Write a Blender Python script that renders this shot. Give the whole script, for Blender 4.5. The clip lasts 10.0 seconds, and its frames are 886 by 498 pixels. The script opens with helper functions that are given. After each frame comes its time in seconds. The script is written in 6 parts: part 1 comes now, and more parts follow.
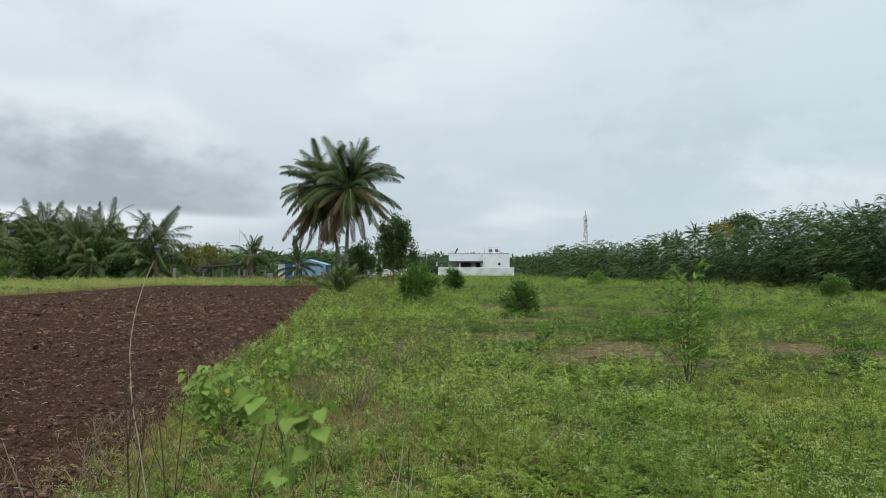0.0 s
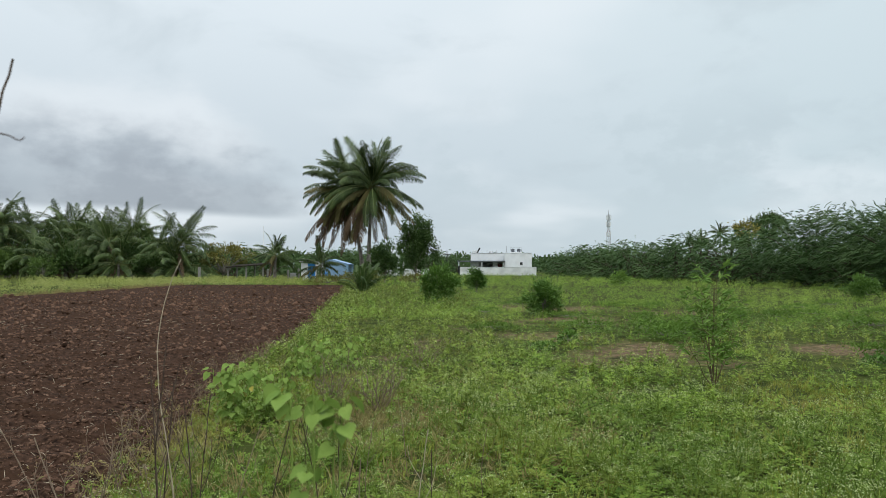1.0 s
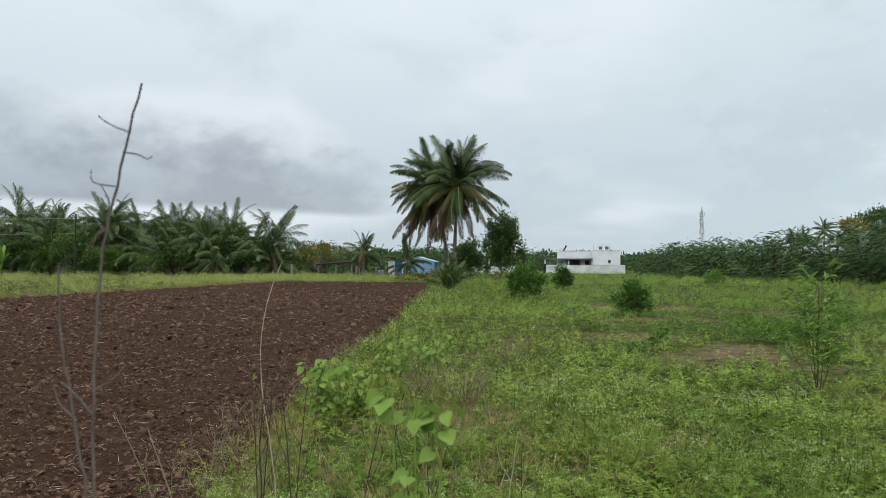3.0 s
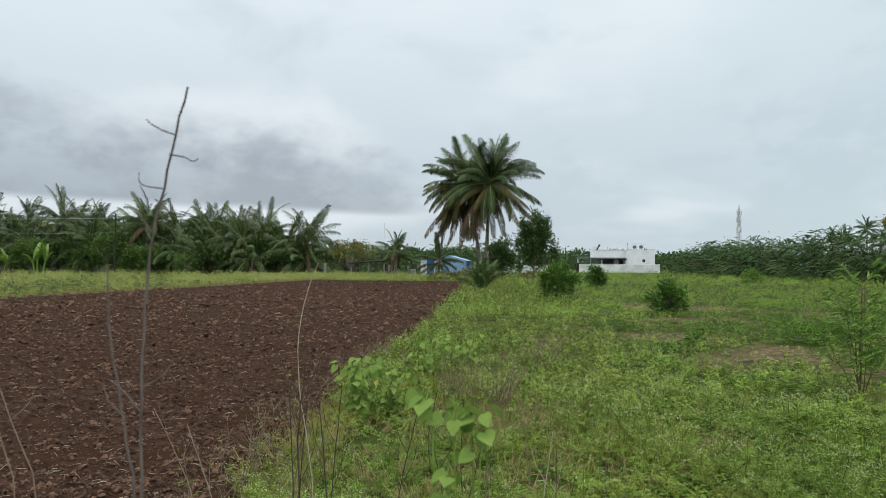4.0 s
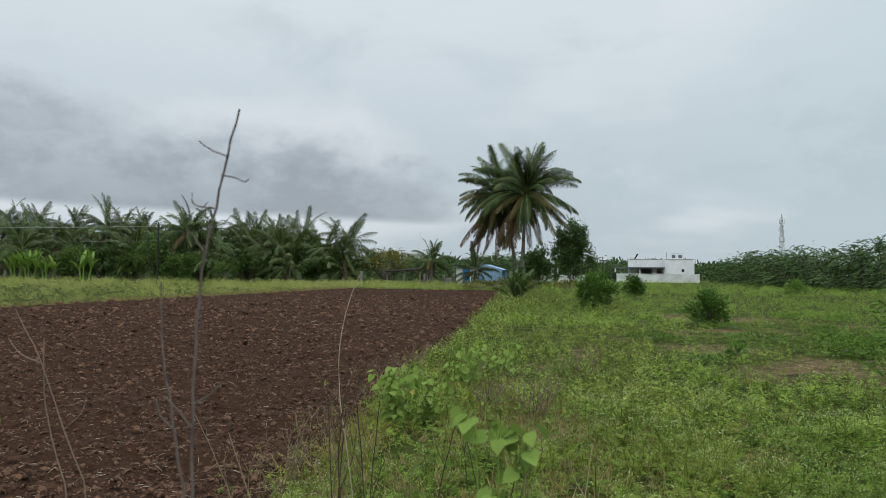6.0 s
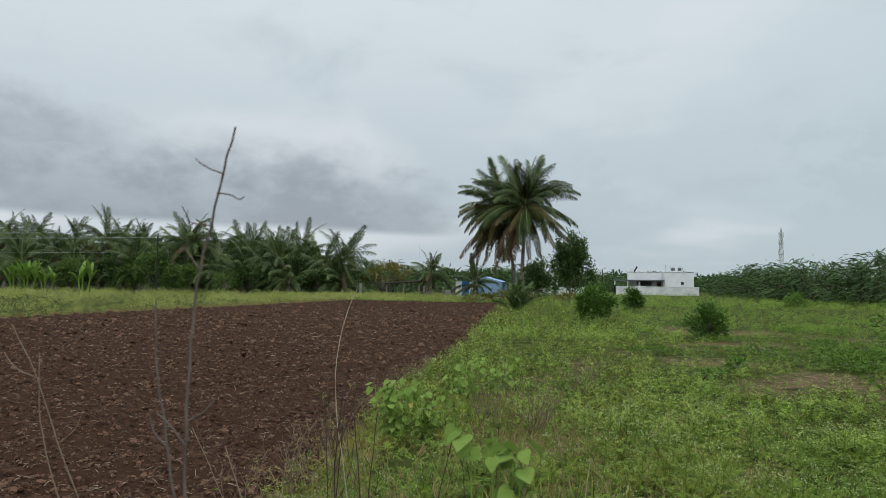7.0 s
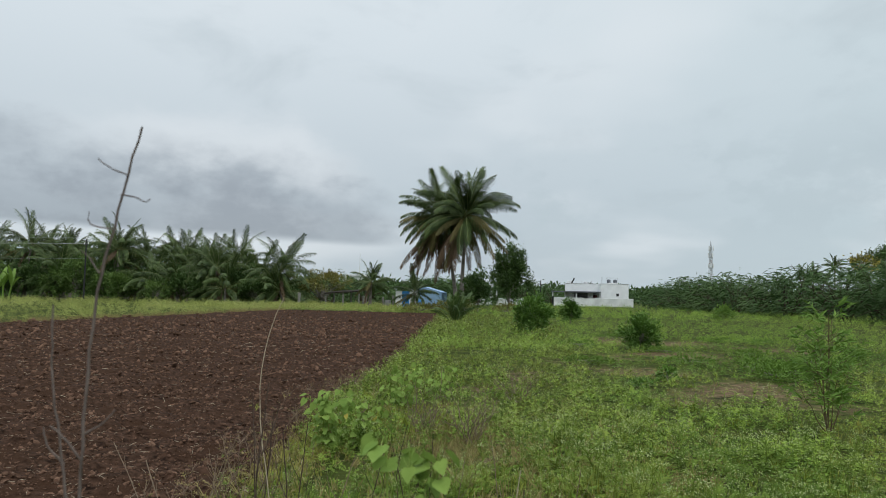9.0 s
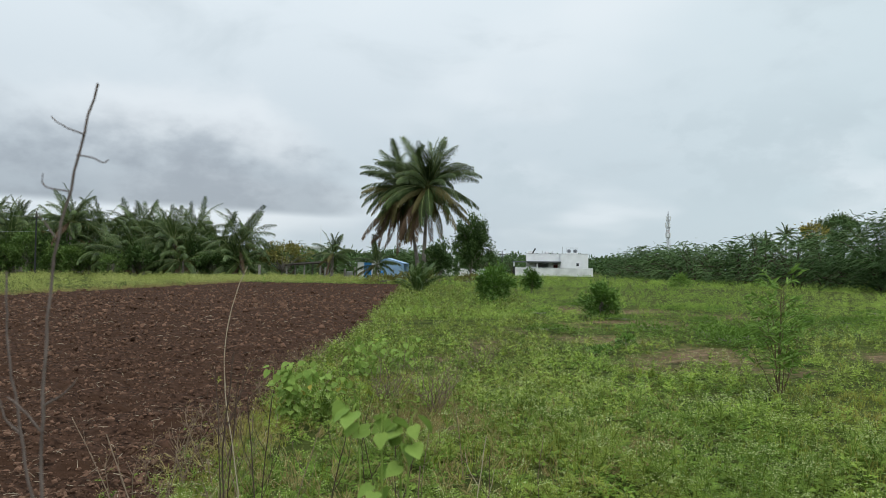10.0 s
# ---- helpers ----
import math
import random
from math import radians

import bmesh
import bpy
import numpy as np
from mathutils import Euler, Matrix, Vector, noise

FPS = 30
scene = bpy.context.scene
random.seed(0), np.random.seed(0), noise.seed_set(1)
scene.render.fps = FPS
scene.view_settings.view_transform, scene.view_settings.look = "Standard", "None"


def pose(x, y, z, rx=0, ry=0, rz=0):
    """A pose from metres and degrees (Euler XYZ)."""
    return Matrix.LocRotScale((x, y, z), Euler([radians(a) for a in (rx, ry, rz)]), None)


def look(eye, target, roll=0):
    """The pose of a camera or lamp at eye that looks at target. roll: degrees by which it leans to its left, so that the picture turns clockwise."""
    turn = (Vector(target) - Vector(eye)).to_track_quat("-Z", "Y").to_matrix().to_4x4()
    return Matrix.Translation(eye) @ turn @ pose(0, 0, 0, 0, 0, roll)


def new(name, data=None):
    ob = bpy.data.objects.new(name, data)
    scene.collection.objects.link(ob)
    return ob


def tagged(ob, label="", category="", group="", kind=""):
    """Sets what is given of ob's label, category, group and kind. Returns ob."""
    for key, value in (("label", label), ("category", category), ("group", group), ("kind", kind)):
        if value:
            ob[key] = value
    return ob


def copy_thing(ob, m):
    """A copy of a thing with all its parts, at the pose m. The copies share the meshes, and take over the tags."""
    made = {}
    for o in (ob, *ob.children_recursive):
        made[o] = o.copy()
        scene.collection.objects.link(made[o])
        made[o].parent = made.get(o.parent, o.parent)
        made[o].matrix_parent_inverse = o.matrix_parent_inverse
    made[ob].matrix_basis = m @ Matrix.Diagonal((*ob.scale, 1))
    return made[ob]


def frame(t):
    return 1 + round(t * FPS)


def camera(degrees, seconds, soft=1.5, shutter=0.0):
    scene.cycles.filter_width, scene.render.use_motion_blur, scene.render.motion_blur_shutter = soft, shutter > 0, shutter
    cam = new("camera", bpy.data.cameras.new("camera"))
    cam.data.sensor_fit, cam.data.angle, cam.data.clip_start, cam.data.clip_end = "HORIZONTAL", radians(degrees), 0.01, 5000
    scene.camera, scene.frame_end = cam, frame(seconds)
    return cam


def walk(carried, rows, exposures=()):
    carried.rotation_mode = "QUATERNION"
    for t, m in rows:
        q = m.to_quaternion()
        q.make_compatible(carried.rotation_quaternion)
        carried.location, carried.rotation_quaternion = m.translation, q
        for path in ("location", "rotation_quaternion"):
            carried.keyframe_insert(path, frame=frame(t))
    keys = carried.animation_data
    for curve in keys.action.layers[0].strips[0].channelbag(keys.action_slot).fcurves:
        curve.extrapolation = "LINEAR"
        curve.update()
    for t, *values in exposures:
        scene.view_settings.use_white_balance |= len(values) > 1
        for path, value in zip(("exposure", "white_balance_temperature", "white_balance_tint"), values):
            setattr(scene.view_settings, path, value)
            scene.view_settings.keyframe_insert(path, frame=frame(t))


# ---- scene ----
cam = camera(64.6, 10.0, soft=0.6)
# a small telephone lens: only what is within arm's length goes soft
cam.data.dof.use_dof, cam.data.dof.focus_distance, cam.data.dof.aperture_fstop = True, 12.0, 10.0
PATH = [
    (0.0, 0.000, 0.000, 1.550, 1.50, 0.00, 0.00),
    (0.5, -0.004, -0.002, 1.548, 1.49, 0.00, 0.30),
    (1.0, -0.004, 0.000, 1.547, 1.47, -0.05, 1.79),
    (1.5, -0.001, 0.004, 1.553, 1.42, -0.07, 3.75),
    (2.0, -0.001, 0.003, 1.559, 1.36, -0.11, 5.63),
    (2.5, -0.011, -0.004, 1.561, 1.31, -0.15, 7.33),
    (4.0, -0.032, -0.010, 1.564, 1.16, -0.29, 11.38),
    (4.5, -0.036, -0.007, 1.566, 1.13, -0.32, 12.76),
    (5.0, -0.046, -0.005, 1.567, 1.13, -0.39, 13.76),
    (5.5, -0.045, -0.011, 1.572, 1.40, -0.45, 14.25),
    (7.0, -0.037, -0.016, 1.583, 2.83, -0.75, 14.24),
    (7.5, -0.029, -0.006, 1.587, 3.23, -0.87, 13.92),
    (8.0, -0.015, -0.003, 1.589, 3.69, -1.10, 12.53),
    (8.5, -0.004, 0.000, 1.588, 4.00, -1.18, 10.71),
    (9.0, -0.010, -0.002, 1.581, 3.74, -1.15, 9.37),
    (9.5, -0.012, 0.000, 1.571, 2.90, -1.01, 8.08),
    (10.0, -0.025, 0.012, 1.572, 1.42, -0.68, 6.27),
]
walk(cam, [(t, pose(x, y, z, 90 + p, r, w)) for t, x, y, z, p, r, w in PATH],
     [(0.0, 0.0), (4.0, 0.01), (5.0, -0.03), (5.5, -0.12), (7.0, -0.23), (8.5, -0.21), (9.5, -0.08), (10.0, 0.0)])

# ---- sky and sun ----
SUN_EL, SUN_AZ = radians(58), radians(150)


def make_world():
    w = bpy.data.worlds.new("overcast_sky")
    scene.world = w
    w.use_nodes = True
    nt = w.node_tree
    nt.nodes.clear()
    N, L = nt.nodes.new, nt.links.new

    def val(x, sock):
        if isinstance(x, (int, float)):
            sock.default_value = x
        else:
            L(x, sock)

    def m(op, a, b=0.0, c=None):
        n = N("ShaderNodeMath")
        n.operation = op
        val(a, n.inputs[0])
        val(b, n.inputs[1])
        if c is not None:
            val(c, n.inputs[2])
        return n.outputs[0]

    def ramp(x, a, b, lo=0.0, hi=1.0):
        n = N("ShaderNodeMapRange")
        n.interpolation_type = "SMOOTHSTEP"
        val(x, n.inputs[0])
        for i, v in enumerate((a, b, lo, hi)):
            n.inputs[1 + i].default_value = v
        return n.outputs[0]

    def mix(f, a, b):
        n = N("ShaderNodeMix")
        n.data_type = "RGBA"
        val(f, n.inputs[0])
        for s, v in ((n.inputs[6], a), (n.inputs[7], b)):
            if isinstance(v, tuple):
                s.default_value = (*v, 1)
            else:
                L(v, s)
        return n.outputs[2]

    co = N("ShaderNodeTexCoord")
    sep = N("ShaderNodeSeparateXYZ")
    L(co.outputs["Generated"], sep.inputs[0])
    x, y, z = sep.outputs
    el = m("MULTIPLY", m("ARCSINE", z), 57.2958)
    az = m("MULTIPLY", m("ARCTAN2", x, y), 57.2958)
    zz = m("ADD", m("MAXIMUM", z, 0.0), 0.24)
    plane = N("ShaderNodeCombineXYZ")
    L(m("DIVIDE", x, zz), plane.inputs[0])
    L(m("DIVIDE", y, zz), plane.inputs[1])

    def noise_at(scale, detail, rough=0.55, dist=0.0):
        n = N("ShaderNodeTexNoise")
        L(plane.outputs[0], n.inputs["Vector"])
        n.inputs["Scale"].default_value = scale
        n.inputs["Detail"].default_value = detail
        n.inputs["Roughness"].default_value = rough
        n.inputs["Distortion"].default_value = dist
        return n.outputs[0]

    big, mid, fine = noise_at(0.9, 3), noise_at(2.2, 5, 0.55, 0.4), noise_at(5.0, 6, 0.55)
    # pale veil, brightest high up, slightly blue towards the horizon on the right
    veil = mix(ramp(el, 0.0, 26.0), (0.475, 0.550, 0.605), (0.70, 0.775, 0.825))
    veil = mix(ramp(az, -14.0, 34.0, 0.0, 0.55), veil, (0.52, 0.635, 0.675))
    veil = mix(m("MULTIPLY", ramp(big, 0.46, 0.66), 0.55), veil, (0.745, 0.80, 0.84))
    veil = mix(m("MULTIPLY", ramp(mid, 0.50, 0.72), 0.40), veil, (0.46, 0.535, 0.58))
    # long grey cloud bank: a flat dark foot, billows that pale upwards, a ragged end
    flat = N("ShaderNodeCombineXYZ")
    L(m("MULTIPLY", az, 0.045), flat.inputs[0])
    L(m("MULTIPLY", el, 0.075), flat.inputs[1])

    def puff(scale, detail, seed, rough=0.5):
        n = N("ShaderNodeTexNoise")
        n.noise_dimensions = "4D"
        L(flat.outputs[0], n.inputs["Vector"])
        n.inputs["W"].default_value = seed
        n.inputs["Scale"].default_value, n.inputs["Detail"].default_value, n.inputs["Roughness"].default_value = scale, detail, rough
        return m("SUBTRACT", n.outputs[0], 0.5)

    mid, fine = puff(2.6, 4, 5.2), puff(6.5, 6, 7.7, 0.6)
    warp = m("ADD", m("MULTIPLY", mid, 7.0), m("MULTIPLY", fine, 3.2))
    foot = m("ADD", el, m("ADD", m("MULTIPLY", warp, 0.10), m("MULTIPLY", az, 0.022)))
    rise = m("ADD", el, m("MULTIPLY", warp, 1.0))
    body = m("MULTIPLY", ramp(foot, 3.3, 4.1), ramp(rise, 6.4, 12.2, 1.0, 0.0))
    end = m("ADD", az, m("ADD", warp, m("MULTIPLY", m("MAXIMUM", m("SUBTRACT", el, 6.0), 0.0), 1.1)))
    body = m("MULTIPLY", body, ramp(end, -16.5, -11.0, 1.0, 0.0))
    patch = m("MULTIPLY", ramp(rise, 8.2, 9.8), ramp(rise, 11.2, 14.2, 1.0, 0.0))
    patch = m("MULTIPLY", patch, ramp(m("ADD", az, m("MULTIPLY", warp, 1.2)), -43.0, -35.5, 1.0, 0.0))
    depth = m("MAXIMUM", body, m("MULTIPLY", patch, 0.72))
    depth = m("MULTIPLY", depth, m("MULTIPLY", ramp(az, -150.0, -90.0), ramp(m("ADD", mid, m("MULTIPLY", fine, 0.7)), -0.16, 0.14, 1.0, 0.66)))
    # bright billow over the bank's end, pale gap below its foot
    crest = m("MULTIPLY", ramp(rise, 7.6, 10.4), ramp(rise, 11.6, 15.5, 1.0, 0.0))
    crest = m("MULTIPLY", crest, m("MULTIPLY", ramp(end, -15.0, -10.5, 1.0, 0.0), ramp(az, -44.0, -30.0)))
    gap = m("MULTIPLY", ramp(foot, 1.6, 3.0), m("MULTIPLY", ramp(foot, 3.3, 4.0, 1.0, 0.0), ramp(az, -22.0, -10.0, 1.0, 0.0)))
    sky = mix(m("MULTIPLY", m("MAXIMUM", crest, gap), 0.55), veil, (0.755, 0.80, 0.835))
    sky = mix(m("MULTIPLY", depth, 0.88), sky, (0.295, 0.335, 0.382))
    # thin grey streaks in the clearer part
    streak = m("MULTIPLY", ramp(el, 3.5, 6.5), ramp(el, 9.0, 15.0, 1.0, 0.0))
    streak = m("MULTIPLY", streak, m("MULTIPLY", ramp(az, -9.0, 2.0), ramp(m("ADD", mid, fine), -0.06, 0.16)))
    sky = mix(m("MULTIPLY", streak, 0.55), sky, (0.47, 0.555, 0.60))
    # overcast skies are about three times as bright overhead
    gain = ramp(el, 24.0, 70.0, 1.0, 2.2)
    bg = N("ShaderNodeBackground")
    L(sky, bg.inputs[0])
    L(m("MULTIPLY", gain, 1.17), bg.inputs[1])
    st = N("ShaderNodeTexSky")
    st.sky_type = "NISHITA"
    st.sun_disc = False
    st.sun_elevation, st.sun_rotation = SUN_EL, SUN_AZ
    bg2 = N("ShaderNodeBackground")
    bg2.inputs[1].default_value = 0.08
    L(st.outputs[0], bg2.inputs[0])
    ms = N("ShaderNodeMixShader")
    ms.inputs[0].default_value = 0.94
    L(bg2.outputs[0], ms.inputs[1])
    L(bg.outputs[0], ms.inputs[2])
    out = N("ShaderNodeOutputWorld")
    L(ms.outputs[0], out.inputs[0])


make_world()
sun = new("sun", bpy.data.lights.new("sun", "SUN"))
sun.data.energy, sun.data.angle, sun.data.color = 1.0, radians(25), (1.0, 0.97, 0.92)
sd = Vector((math.sin(SUN_AZ) * math.cos(SUN_EL), math.cos(SUN_AZ) * math.cos(SUN_EL), math.sin(SUN_EL)))
sun.matrix_world = look(sd * 50, (0, 0, 0))


# ---- materials ----
def material(name, c1, c2, scale=3.0, rough=0.8, island=0.5, trans=0.0, bump=0.0, bscale=40.0, metal=0.0, spec=0.3,
             c3=None, s3=0.25):
    """Two colours blended by noise at two scales and by piece; c3 comes in by large patches."""
    mt = bpy.data.materials.new(name)
    mt.use_nodes = True
    nt = mt.node_tree
    N, L = nt.nodes.new, nt.links.new
    bs = nt.nodes["Principled BSDF"]
    geo = N("ShaderNodeNewGeometry")
    obi = N("ShaderNodeObjectInfo")
    no = N("ShaderNodeTexNoise")
    L(geo.outputs["Position"], no.inputs["Vector"])
    no.inputs["Scale"].default_value, no.inputs["Detail"].default_value = scale, 6
    f = no.outputs[0]
    rng = N("ShaderNodeMapRange")
    rng.inputs[1].default_value, rng.inputs[2].default_value = 0.32, 0.68
    L(f, rng.inputs[0])
    f = rng.outputs[0]
    if island:
        av = N("ShaderNodeMath")
        av.operation = "MULTIPLY_ADD"
        av.inputs[1].default_value, av.inputs[2].default_value = 0.35, 0.0
        L(obi.outputs["Random"], av.inputs[0])
        ad = N("ShaderNodeMath")
        ad.operation = "MULTIPLY_ADD"
        ad.inputs[1].default_value = 0.65
        L(geo.outputs["Random Per Island"], ad.inputs[0])
        L(av.outputs[0], ad.inputs[2])
        mx = N("ShaderNodeMix")
        mx.inputs[0].default_value = island
        L(f, mx.inputs[2])
        L(ad.outputs[0], mx.inputs[3])
        f = mx.outputs[0]
    cm = N("ShaderNodeMix")
    cm.data_type = "RGBA"
    cm.inputs[6].default_value, cm.inputs[7].default_value = (*c1, 1), (*c2, 1)
    L(f, cm.inputs[0])
    col = cm.outputs[2]
    if c3:
        n3 = N("ShaderNodeTexNoise")
        L(geo.outputs["Position"], n3.inputs["Vector"])
        n3.inputs["Scale"].default_value, n3.inputs["Detail"].default_value = s3, 4
        r3 = N("ShaderNodeMapRange")
        r3.inputs[1].default_value, r3.inputs[2].default_value = 0.46, 0.64
        L(n3.outputs[0], r3.inputs[0])
        c_ = N("ShaderNodeMix")
        c_.data_type = "RGBA"
        L(r3.outputs[0], c_.inputs[0])
        L(col, c_.inputs[6])
        c_.inputs[7].default_value = (*c3, 1)
        col = c_.outputs[2]
    L(col, bs.inputs["Base Color"])
    bs.inputs["Roughness"].default_value, bs.inputs["Metallic"].default_value = rough, metal
    bs.inputs["Specular IOR Level"].default_value = spec
    if bump:
        nb = N("ShaderNodeTexNoise")
        L(geo.outputs["Position"], nb.inputs["Vector"])
        nb.inputs["Scale"].default_value, nb.inputs["Detail"].default_value = bscale, 6
        bp = N("ShaderNodeBump")
        bp.inputs["Strength"].default_value, bp.inputs["Distance"].default_value = bump, 1.0 / bscale
        L(nb.outputs[0], bp.inputs["Height"])
        L(bp.outputs[0], bs.inputs["Normal"])
    if trans:
        tr = N("ShaderNodeBsdfTranslucent")
        L(col, tr.inputs[0])
        ms = N("ShaderNodeMixShader")
        ms.inputs[0].default_value = trans
        L(bs.outputs[0], ms.inputs[1])
        L(tr.outputs[0], ms.inputs[2])
        L(ms.outputs[0], nt.nodes["Material Output"].inputs[0])
    return mt


